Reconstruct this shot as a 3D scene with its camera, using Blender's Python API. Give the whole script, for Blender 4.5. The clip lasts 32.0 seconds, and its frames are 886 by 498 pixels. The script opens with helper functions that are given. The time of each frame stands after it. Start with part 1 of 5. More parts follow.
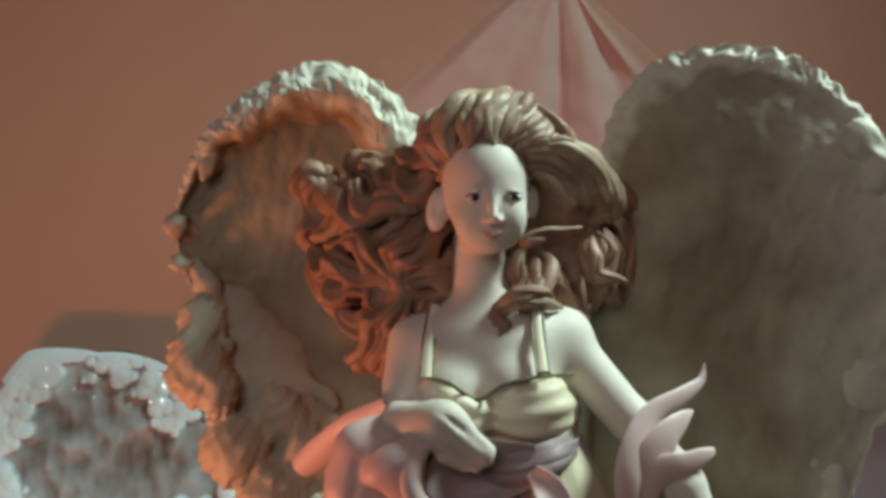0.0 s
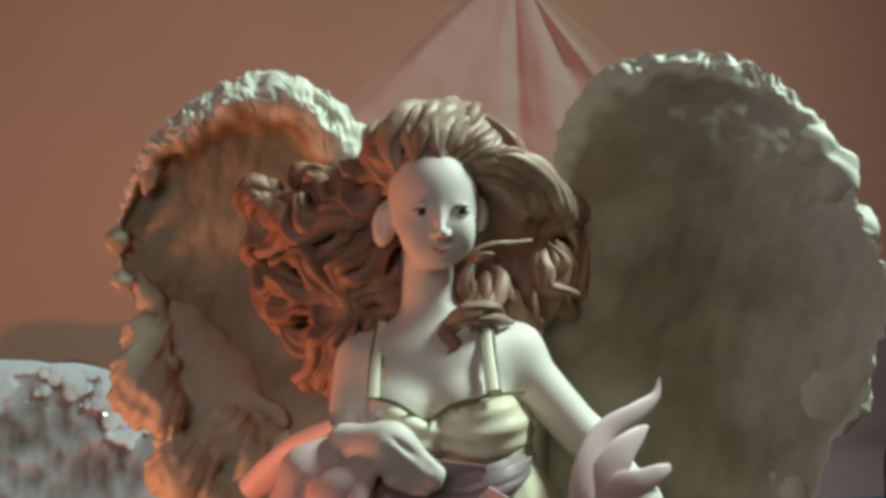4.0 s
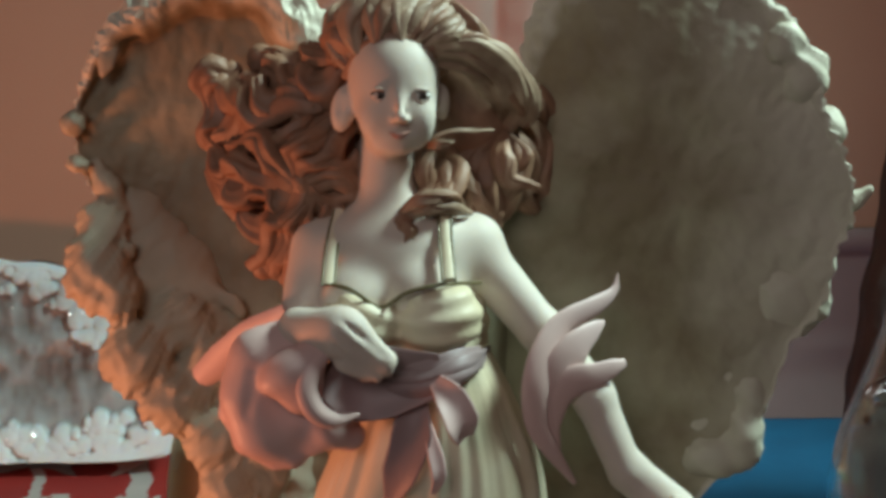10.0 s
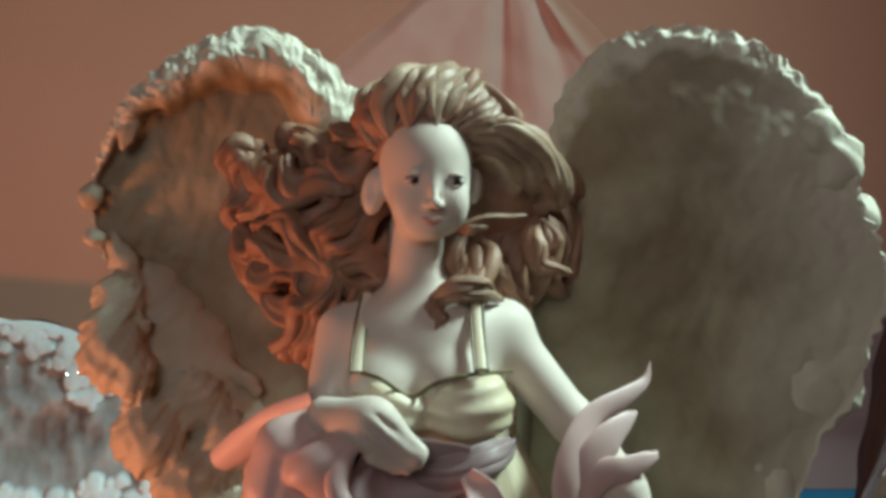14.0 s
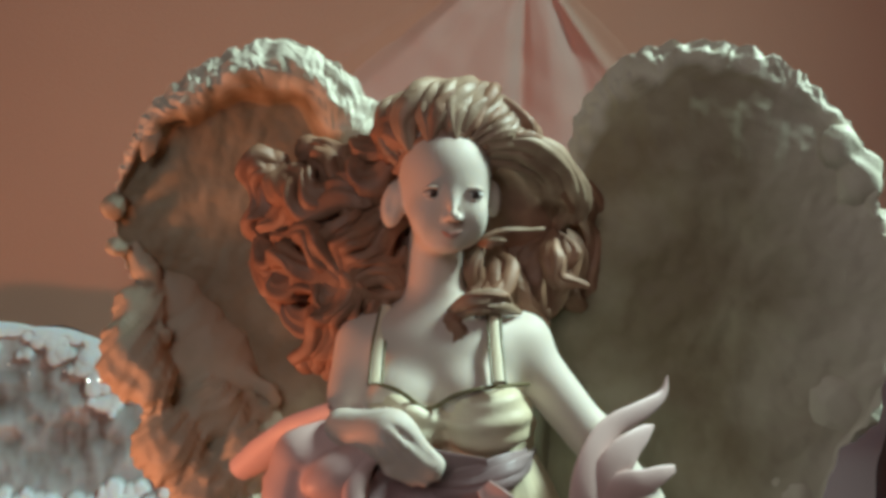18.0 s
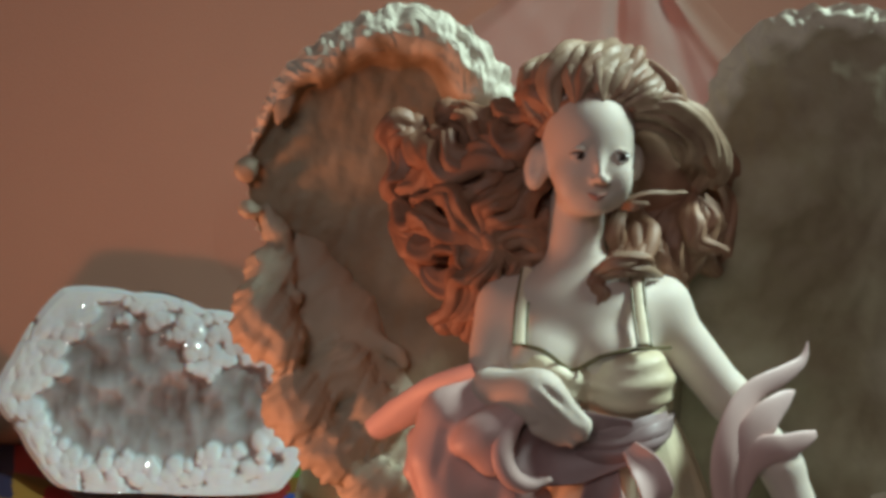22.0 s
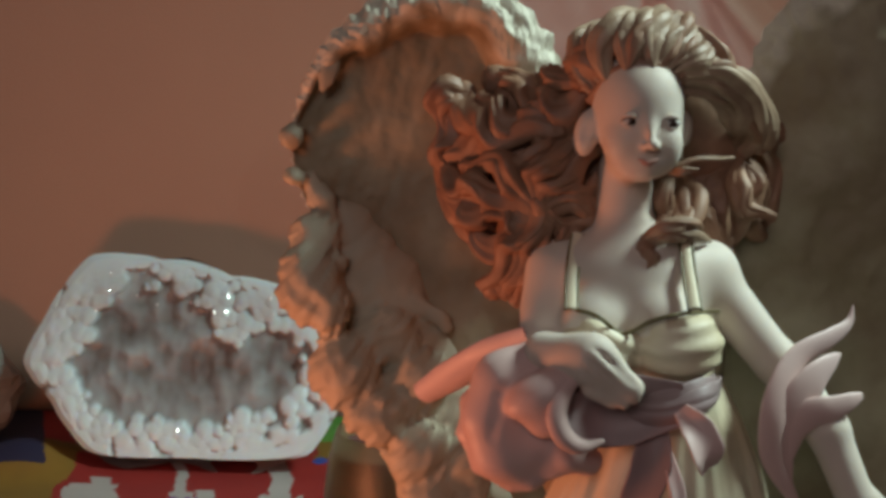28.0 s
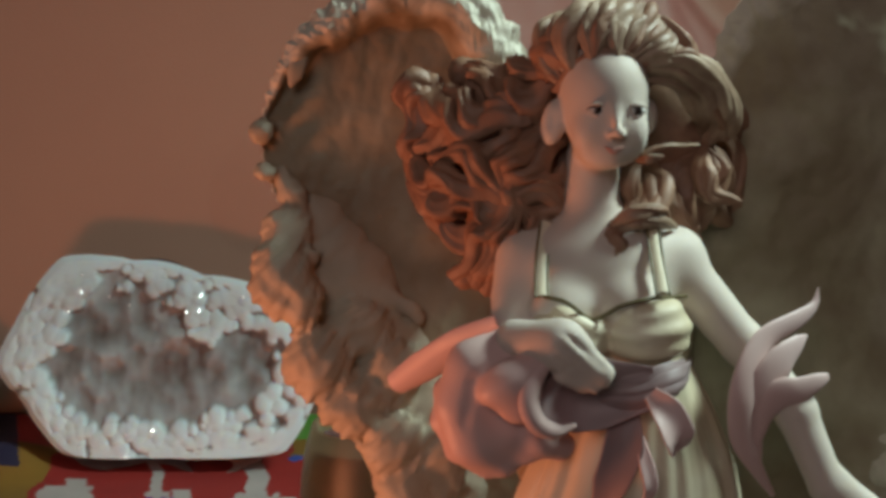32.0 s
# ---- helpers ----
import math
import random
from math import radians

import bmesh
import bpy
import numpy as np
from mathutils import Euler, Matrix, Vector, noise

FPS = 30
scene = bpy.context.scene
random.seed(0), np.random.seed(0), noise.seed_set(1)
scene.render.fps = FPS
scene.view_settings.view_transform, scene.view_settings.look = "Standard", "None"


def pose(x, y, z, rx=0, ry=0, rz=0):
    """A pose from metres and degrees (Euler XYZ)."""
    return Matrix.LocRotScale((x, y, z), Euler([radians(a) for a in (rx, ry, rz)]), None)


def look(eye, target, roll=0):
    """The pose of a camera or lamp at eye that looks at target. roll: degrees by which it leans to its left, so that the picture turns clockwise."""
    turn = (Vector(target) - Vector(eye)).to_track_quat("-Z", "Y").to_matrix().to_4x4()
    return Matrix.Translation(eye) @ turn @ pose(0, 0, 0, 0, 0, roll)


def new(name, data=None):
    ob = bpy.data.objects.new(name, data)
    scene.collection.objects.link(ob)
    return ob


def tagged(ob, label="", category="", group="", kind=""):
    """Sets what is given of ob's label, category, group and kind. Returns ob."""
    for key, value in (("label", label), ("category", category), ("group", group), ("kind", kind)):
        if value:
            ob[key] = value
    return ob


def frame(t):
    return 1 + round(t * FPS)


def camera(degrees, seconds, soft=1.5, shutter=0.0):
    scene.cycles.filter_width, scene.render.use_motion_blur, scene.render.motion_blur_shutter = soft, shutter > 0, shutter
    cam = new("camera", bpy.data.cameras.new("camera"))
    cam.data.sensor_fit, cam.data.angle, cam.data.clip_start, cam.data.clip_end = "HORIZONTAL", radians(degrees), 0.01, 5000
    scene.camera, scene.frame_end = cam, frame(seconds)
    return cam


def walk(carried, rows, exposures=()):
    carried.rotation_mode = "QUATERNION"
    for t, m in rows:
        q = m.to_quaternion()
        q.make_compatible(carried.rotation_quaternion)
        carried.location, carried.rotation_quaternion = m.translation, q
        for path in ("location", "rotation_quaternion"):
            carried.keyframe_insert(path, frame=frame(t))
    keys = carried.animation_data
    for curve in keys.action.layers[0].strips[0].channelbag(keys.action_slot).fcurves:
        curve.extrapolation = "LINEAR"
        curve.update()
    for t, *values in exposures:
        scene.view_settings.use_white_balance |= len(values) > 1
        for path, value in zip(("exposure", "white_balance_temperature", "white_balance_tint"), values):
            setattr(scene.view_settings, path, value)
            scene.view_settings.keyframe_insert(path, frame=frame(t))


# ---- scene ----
# A resin angel figurine on a table by a draped wall, with a crystal geode. Built in millimetres, linked in metres.
cam = camera(39.7, 32.0, soft=3.9)
METRES, EYE, TILT, LEAN, TURN = 0.28, 0.22, -6.0, 1.5, 0.0
ROWS = [
    (0, 0, 0, 0, 0, 0, -0),
    (0.5, 0.024, 0.0039, -0.013, -0.05, 0.12, 0.93),
    (1, 0.042, 0.0147, -0.0083, -0.25, -0.49, 1.84),
    (1.5, 0.0277, 0.0135, -0.0174, -0.36, -0.64, 2.08),
    (2, 0.0446, 0.0523, -0.0364, -0.7, -1.03, 1.88),
    (2.5, 0.0557, 0.1006, -0.0403, -0.89, -2.09, 2.13),
    (3, 0.0406, 0.0607, -0.002, -0.91, -2.25, 2.32),
    (3.5, 0.015, 0.0274, 0.017, -0.91, -0.2, 1.4),
    (5.5, 0.0267, 0.0343, 0.0061, -3.23, -0.38, -0.95),
    (6, 0.0049, 0.0379, 0.0022, -3.63, -1.31, -1.69),
    (6.5, 0.0036, 0.0102, -0.0112, -3.75, -1.73, -1.83),
    (7, 0.0269, 0.0057, -0.0213, -3.79, -2.13, -1.56),
    (7.5, 0.0381, 0.0281, -0.0319, -3.57, -2.59, -0.84),
    (8, 0.0339, 0.0317, -0.0409, -3.35, -3.05, -0.61),
    (8.5, 0.0289, 0.044, -0.0369, -2.97, -4, -0.52),
    (9, 0.0262, 0.0254, -0.0366, -2.71, -4.45, -0.72),
    (9.5, 0.0176, 0.0288, -0.0261, -2.59, -4.14, -0.96),
    (10, 0.0354, 0.0418, -0.0155, -2.37, -3.64, -0.92),
    (10.5, 0.0474, 0.0486, 0.0039, -2.48, -3.19, -0.38),
    (11, 0.0056, 0.0323, 0.0149, -2.46, -1.75, -0.79),
    (11.5, 0.0144, 0.0487, 0.019, -2.7, -1.43, -1.03),
    (12, 0.0098, 0.0465, 0.0099, -2.95, -1.36, -1),
    (12.5, 0.0092, 0.0555, 0.0096, -3.28, -1.3, -1.07),
    (13, 0.0031, 0.062, 0.0094, -3.35, -1.32, -1.39),
    (13.5, -0.0021, 0.0591, 0.0097, -3.26, -1.34, -1.58),
    (14, -0.002, 0.0665, 0.013, -3.11, -1.39, -1.84),
    (14.5, -0.0115, 0.0715, 0.0062, -2.67, -1.62, -2.24),
    (16.5, -0.0035, 0.0503, 0.0164, -2, -1.81, -2.14),
    (17, -0.0027, 0.0556, 0.015, -2.03, -1.6, -2.22),
    (17.5, -0.0024, 0.0618, 0.0208, -2.1, -1.39, -2.22),
    (18, -0.0014, 0.0604, 0.0179, -2.17, -1.1, -2.19),
    (18.5, -0.0076, 0.0665, 0.0212, -2.22, -0.92, -2.1),
    (19, -0.0129, 0.072, 0.0177, -2.06, -0.99, -2.11),
    (19.5, 0.0101, 0.0724, 0.0122, -1.63, -1.23, -1.63),
    (20, 0.0168, 0.0642, 0.0028, -0.41, -1.43, -0.68),
    (20.5, 0.0007, 0.0479, 0.0069, -0.1, -1.78, -0.26),
    (21, -0.0317, 0.0658, -0.0119, 0.21, -2.23, -0.53),
    (21.5, -0.0448, 0.0633, -0.0069, 0.23, -2.46, -1.78),
    (22, -0.0688, 0.0562, 0.0044, 0.52, -2.35, -2.62),
    (22.5, -0.0694, 0.0551, 0.0027, 0.7, -2.23, -2.75),
    (23, -0.0733, 0.0665, -0.0016, 1, -2.36, -1.78),
    (23.5, -0.0797, 0.0616, 0.0008, 1.3, -2.65, -1.57),
    (24, -0.0817, 0.0584, -0.0005, 1.51, -3.02, -1.31),
    (24.5, -0.0906, 0.0499, 0.0011, 1.61, -3.36, -1.73),
    (25, -0.0867, 0.0514, -0.0025, 1.47, -3.57, -1.73),
    (25.5, -0.0868, 0.0569, -0.0029, 1.32, -3.79, -1.48),
    (27.5, -0.1076, 0.0441, 0.0051, 0.88, -3.93, -2.43),
    (28, -0.1042, 0.0439, 0.0027, 0.82, -3.92, -2.42),
    (28.5, -0.1179, 0.0357, 0.0098, 0.82, -3.82, -2.47),
    (29, -0.1045, 0.0197, -0.0005, 0.51, -3.8, -2.09),
    (29.5, -0.1021, 0.0193, -0.0023, 0.1, -3.74, -1.95),
    (30, -0.1047, 0.0248, -0.0011, -0.23, -3.69, -1.88),
    (30.5, -0.0937, 0.0338, -0.0076, -0.47, -3.79, -1.29),
    (31, -0.1007, 0.025, -0.0046, -0.56, -3.85, -1.6),
    (31.5, -0.1028, 0.0254, -0.0041, -0.59, -3.88, -1.67),
    (32, -0.1025, 0.0338, -0.0034, -0.54, -3.93, -1.44),
]
walk(cam, [(t, pose(0, 0, EYE, TILT, LEAN, TURN) @ pose(METRES * x, METRES * y, METRES * z, 90 + pitch, roll, yaw)) for t, x, y, z, yaw, pitch, roll in ROWS],
     [(0, 0.03, 6380, 16), (1, 0.1, 6340, 15), (7.8, 0.12, 6330, 14), (9, 0.02, 6360, 15), (10, 0.02, 6360, 15), (11, 0.11, 6330, 14), (19, 0.12, 6330, 14), (21.5, 0.05, 6430, 17), (24, -0.28, 6580, 21), (32, -0.28, 6580, 21)])

# ---- light: a cool lamp overhead, a small warm lamp low beside the table ----
world = bpy.data.worlds.new("room_air")
scene.world = world
world.use_nodes = True
world.node_tree.nodes["Background"].inputs[0].default_value = (0.5, 0.5, 0.55, 1)
world.node_tree.nodes["Background"].inputs[1].default_value = 0.05


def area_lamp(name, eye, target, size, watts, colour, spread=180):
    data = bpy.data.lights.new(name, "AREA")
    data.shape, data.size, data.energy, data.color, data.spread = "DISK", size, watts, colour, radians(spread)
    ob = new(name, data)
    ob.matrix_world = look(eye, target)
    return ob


area_lamp("overhead_lamp", (0.47, 0.355, 0.66), (0.0, 0.36, 0.14), 0.16, 1.56, (0.72, 1.0, 0.88), 80)
area_lamp("warm_lamp", (-0.245, 0.258, 0.02), (-0.085, 0.40, 0.14), 0.06, 0.63, (1.0, 0.33, 0.15), 180)
# Unseen broad fill, added in front to lift the dark sides.
area_lamp("fill_light", (-0.45, -1.30, 1.0), (0.0, 0.3, 0.15), 0.8, 5.2, (1.0, 0.90, 0.84))
scene.view_settings.exposure = 0.0


# ---- materials ----
def material(name, colour, rough=0.5, spots=None, scale=60.0, amount=0.5, bump=0.15, fine=900.0, metal=0.0, coat=0.0, stretch=(1, 1, 1), sss=0.0, trans=0.0):
    """A paint or stone: two tones mixed by broad noise, roughness and relief by fine noise."""
    m = bpy.data.materials.new(name)
    m.use_nodes = True
    nt = m.node_tree
    N, L = nt.nodes, nt.links
    bsdf = N["Principled BSDF"]
    tc = N.new("ShaderNodeTexCoord")
    mp = N.new("ShaderNodeMapping")
    mp.inputs["Scale"].default_value = stretch
    L.new(tc.outputs["Object"], mp.inputs[0])
    broad = N.new("ShaderNodeTexNoise")
    broad.inputs["Scale"].default_value, broad.inputs["Detail"].default_value = scale, 5
    L.new(mp.outputs[0], broad.inputs[0])
    ramp = N.new("ShaderNodeValToRGB")
    ramp.color_ramp.elements[0].position, ramp.color_ramp.elements[1].position = 0.5 - 0.3 * amount, 0.5 + 0.3 * amount
    ramp.color_ramp.elements[0].color = (*colour, 1)
    ramp.color_ramp.elements[1].color = (*(spots or [c * 0.8 for c in colour]), 1)
    L.new(broad.outputs[0], ramp.inputs[0])
    L.new(ramp.outputs[0], bsdf.inputs["Base Color"])
    grain = N.new("ShaderNodeTexNoise")
    grain.inputs["Scale"].default_value, grain.inputs["Detail"].default_value = fine, 4
    L.new(mp.outputs[0], grain.inputs[0])
    bp = N.new("ShaderNodeBump")
    bp.inputs["Strength"].default_value, bp.inputs["Distance"].default_value = bump, 0.001
    L.new(grain.outputs[0], bp.inputs["Height"])
    L.new(bp.outputs[0], bsdf.inputs["Normal"])
    mr = N.new("ShaderNodeMapRange")
    mr.inputs[3].default_value, mr.inputs[4].default_value = max(0.02, rough - 0.1), min(1, rough + 0.1)
    L.new(grain.outputs[0], mr.inputs[0])
    L.new(mr.outputs[0], bsdf.inputs["Roughness"])
    bsdf.inputs["Metallic"].default_value = metal
    bsdf.inputs["Coat Weight"].default_value = coat
    bsdf.inputs["Transmission Weight"].default_value = trans
    bsdf.inputs["Subsurface Weight"].default_value = sss
    bsdf.inputs["Subsurface Radius"].default_value = (0.004, 0.003, 0.002)
    return m


SKIN = material("porcelain_skin", (0.68, 0.61, 0.54), 0.6, (0.62, 0.54, 0.47), 40, 1.0, 0.03, 500, sss=0.15)
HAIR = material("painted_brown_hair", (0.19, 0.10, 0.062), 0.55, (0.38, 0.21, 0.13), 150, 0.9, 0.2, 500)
HAIR_LIGHT = material("tan_hair_paint", (0.50, 0.37, 0.26), 0.5, (0.22, 0.13, 0.085), 130, 0.8, 0.2, 500)
DRESS = material("cream_dress_paint", (0.76, 0.72, 0.58), 0.5, (0.62, 0.51, 0.33), 55, 0.9, 0.06, 600)
SCARF = material("pink_lilac_scarf_paint", (0.68, 0.47, 0.43), 0.5, (0.62, 0.47, 0.47), 35, 1.0, 0.04, 500)
WING = material("cream_resin_wing", (0.68, 0.66, 0.55), 0.6, (0.56, 0.53, 0.43), 90, 0.9, 0.35, 260)


def shade_tinted(m, tone, spots, scale):
    """Mixes a darker brown into a paint, in place of shade, where the mesh says so."""
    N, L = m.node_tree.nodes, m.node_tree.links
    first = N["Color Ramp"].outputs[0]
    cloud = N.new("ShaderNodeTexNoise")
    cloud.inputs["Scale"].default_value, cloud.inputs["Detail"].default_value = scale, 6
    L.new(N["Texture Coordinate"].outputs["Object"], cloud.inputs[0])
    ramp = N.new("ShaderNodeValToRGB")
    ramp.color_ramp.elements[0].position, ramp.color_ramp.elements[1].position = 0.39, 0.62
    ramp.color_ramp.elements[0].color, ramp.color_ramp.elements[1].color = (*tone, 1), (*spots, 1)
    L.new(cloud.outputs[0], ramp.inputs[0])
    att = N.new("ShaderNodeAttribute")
    att.attribute_name = "shade_tint"
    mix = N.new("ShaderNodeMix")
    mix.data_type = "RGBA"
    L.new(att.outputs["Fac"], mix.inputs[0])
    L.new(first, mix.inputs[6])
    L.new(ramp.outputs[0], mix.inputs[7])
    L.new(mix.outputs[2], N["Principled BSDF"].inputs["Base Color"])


shade_tinted(WING, (0.38, 0.345, 0.24), (0.22, 0.173, 0.104), 34)
IRIS = material("dark_eye_paint", (0.035, 0.02, 0.014), 0.3, None, 100, 0.5, 0.0)
LIPS = material("rose_lip_paint", (0.50, 0.26, 0.21), 0.5, None, 100, 0.5, 0.0)
# Mauve sash, darkened for the shade under the hand.
SASH = material("mauve_shaded_sash_paint", (0.34, 0.25, 0.26), 0.5, (0.27, 0.20, 0.20), 50, 1, 0.05, 500)
EYE_WHITE = material("eye_white_paint", (0.66, 0.64, 0.61), 0.4, None, 100, 0.5, 0.0)
TRIM = material("olive_trim_line", (0.16, 0.13, 0.06), 0.4, None, 100, 0.5, 0.05)
SLOTS = [SKIN, HAIR, DRESS, SCARF, WING, EYE_WHITE, IRIS, LIPS, TRIM, SASH, HAIR_LIGHT]


# ---- shaping tools, all in millimetres ----
class Lump:
    """Vertices and faces of one mesh, gathered piece by piece."""

    def __init__(self):
        self.v, self.f, self.m, self.n, self.tone = [], [], [], 0, []

    def add(self, verts, faces, mat=0, tone=0.0):
        self.v.append(np.asarray(verts, float).reshape(-1, 3))
        self.tone.append(np.broadcast_to(np.asarray(tone, float).ravel(), (len(self.v[-1]),)))
        f = np.asarray(faces, int)
        self.f.extend((f + self.n).tolist())
        self.m.extend([mat] * len(f))
        self.n += len(self.v[-1])

    def mesh(self, name, mats, smooth=True):
        me = bpy.data.meshes.new(name)
        me.from_pydata((np.concatenate(self.v) * 0.001).tolist(), [], self.f)
        for m in mats:
            me.materials.append(m)
        me.polygons.foreach_set("material_index", self.m)
        me.polygons.foreach_set("use_smooth", [smooth] * len(self.f))
        shade_tint = np.concatenate(self.tone)
        if shade_tint.any():
            me.attributes.new("shade_tint", "FLOAT", "POINT").data.foreach_set("value", shade_tint)
        me.update()
        return me


def grid_faces(a, b, closed=False):
    i, j = np.meshgrid(np.arange(a - 1), np.arange(b if closed else b - 1), indexing="ij")
    k = (j + 1) % b
    return np.stack([i * b + j, i * b + k, (i + 1) * b + k, (i + 1) * b + j], -1).reshape(-1, 4)


def spline(points, n):
    """n points along a Catmull-Rom curve."""
    p = np.asarray(points, float)
    p = np.vstack([2 * p[0] - p[1], p, 2 * p[-1] - p[-2]])
    u = np.linspace(0, len(p) - 3 - 1e-6, n)
    i = u.astype(int)
    t = (u - i)[:, None]
    a, b, c, d = p[i], p[i + 1], p[i + 2], p[i + 3]
    return 0.5 * (2 * b + (c - a) * t + (2 * a - 5 * b + 4 * c - d) * t * t + (3 * b - a - 3 * c + d) * t ** 3)


def frames(path, up):
    t = np.gradient(path, axis=0)
    t /= np.linalg.norm(t, axis=1)[:, None] + 1e-9
    side = np.cross(t, np.asarray(up, float))
    side /= np.linalg.norm(side, axis=1)[:, None] + 1e-9
    return t, side, np.cross(side, t)


def sweep(lump, mat, points, radii, flat=0.7, ridges=6, depth=0.12, up=(0, -1, 0), n=28, m=28, twist=1.5, seed=0, tousle=0.0, curly=0.0):
    """A lock or cord: an oval section with ridges, swept along a curve; radii are spread along it."""
    path = spline(points, n)
    u = np.linspace(0, 1, n)
    r = np.interp(u, np.linspace(0, 1, len(radii)), radii)
    _, side, nor = frames(path, up)
    if curly:
        run = np.concatenate([[0], np.cumsum(np.linalg.norm(np.diff(path, axis=0), axis=1))]) * 0.42 + seed
        path = path + (curly * np.sin(np.pi * u) * np.sin(run))[:, None] * side + (0.6 * curly * np.sin(np.pi * u) * np.cos(run))[:, None] * nor
    a = np.linspace(0, 2 * np.pi, m, endpoint=False)
    ph = ridges * a[None, :] + twist * 2 * np.pi * u[:, None] * 0.3 + seed
    rr = r[:, None] * (1 + depth * np.sin(ph) + 0.4 * depth * np.sin(2.3 * ph + seed))
    v = path[:, None] + rr[..., None] * (np.cos(a)[None, :, None] * side[:, None] + flat * np.sin(a)[None, :, None] * nor[:, None])
    if tousle:
        v = tousled(v, tousle)
    lump.add(v, grid_faces(n, m, True)[:, ::-1], mat)


def tousled(v, amount):
    flow = v * 0.12
    return v + amount * np.stack([noise_3(flow, 0.0), 0.6 * noise_3(flow, 40.0), noise_3(flow, 80.0)], -1)


def noise_3(q, shift):
    return np.array([noise.noise(Vector(k) + Vector((shift, 0, 0))) for k in q.reshape(-1, 3)]).reshape(q.shape[:-1])


def ribbon(lump, mat, points, widths, thick=1.2, roll=(0, 0), up=(0, -1, 0), n=36, cup=0.25, wave=0.0):
    """A band of cloth: a thick, slightly cupped strip along a curve, that may turn about its length (roll, degrees)."""
    path = spline(points, n)
    u = np.linspace(0, 1, n)
    w = np.interp(u, np.linspace(0, 1, len(widths)), widths)
    _, side, nor = frames(path, up)
    ang = np.radians(np.interp(u, np.linspace(0, 1, len(roll)), roll))[:, None]
    s2, n2 = side * np.cos(ang) + nor * np.sin(ang), nor * np.cos(ang) - side * np.sin(ang)
    m = 20
    a = np.linspace(0, 2 * np.pi, m, endpoint=False)
    cx, cy = np.sign(np.cos(a)) * np.abs(np.cos(a)) ** 0.7, np.sin(a)
    x = w[:, None] * 0.5 * cx[None]
    y = thick * 0.5 * cy[None] * np.minimum(1, w[:, None] / 3) + cup * w[:, None] * (cx[None] ** 2 - 0.4) + wave * np.sin(cx[None] * 7 + 5 * u[:, None])
    v = path[:, None] + x[..., None] * s2[:, None] + y[..., None] * n2[:, None]
    lump.add(v, grid_faces(n, m, True)[:, ::-1], mat)


def ball(lump, mat, c, r, turn=None, n=14, m=20):
    th, ph = np.meshgrid(np.linspace(0.02, np.pi - 0.02, n), np.linspace(0, 2 * np.pi, m, endpoint=False), indexing="ij")
    v = np.stack([r[0] * np.sin(th) * np.cos(ph), r[1] * np.sin(th) * np.sin(ph), r[2] * np.cos(th)], -1).reshape(-1, 3)
    if turn is not None:
        v = v @ np.array(turn).T
    lump.add(v + np.array(c), grid_faces(n, m, True)[:, ::-1], mat)


def sd_egg(p, c, r, turn=None):
    q = p - np.array(c)
    if turn is not None:
        q = q @ np.array(turn)
    k = np.linalg.norm(q / np.array(r), axis=-1)
    k2 = np.linalg.norm(q / np.array(r) ** 2, axis=-1) + 1e-9
    return k * (k - 1) / k2


def sd_limb(p, a, b, ra, rb, squash=1.0):
    a, b = np.array(a, float), np.array(b, float)
    d = b - a
    t = np.clip((p - a) @ d / (d @ d), 0, 1)
    q = p - a - t[..., None] * d
    if squash != 1:
        q = q * np.array((1, 1 / squash, 1))
    return np.linalg.norm(q, axis=-1) - (ra + (rb - ra) * t)


def melt(a, b, k):
    h = np.clip(0.5 + 0.5 * (b - a) / k, 0, 1)
    return b + (a - b) * h - k * h * (1 - h)


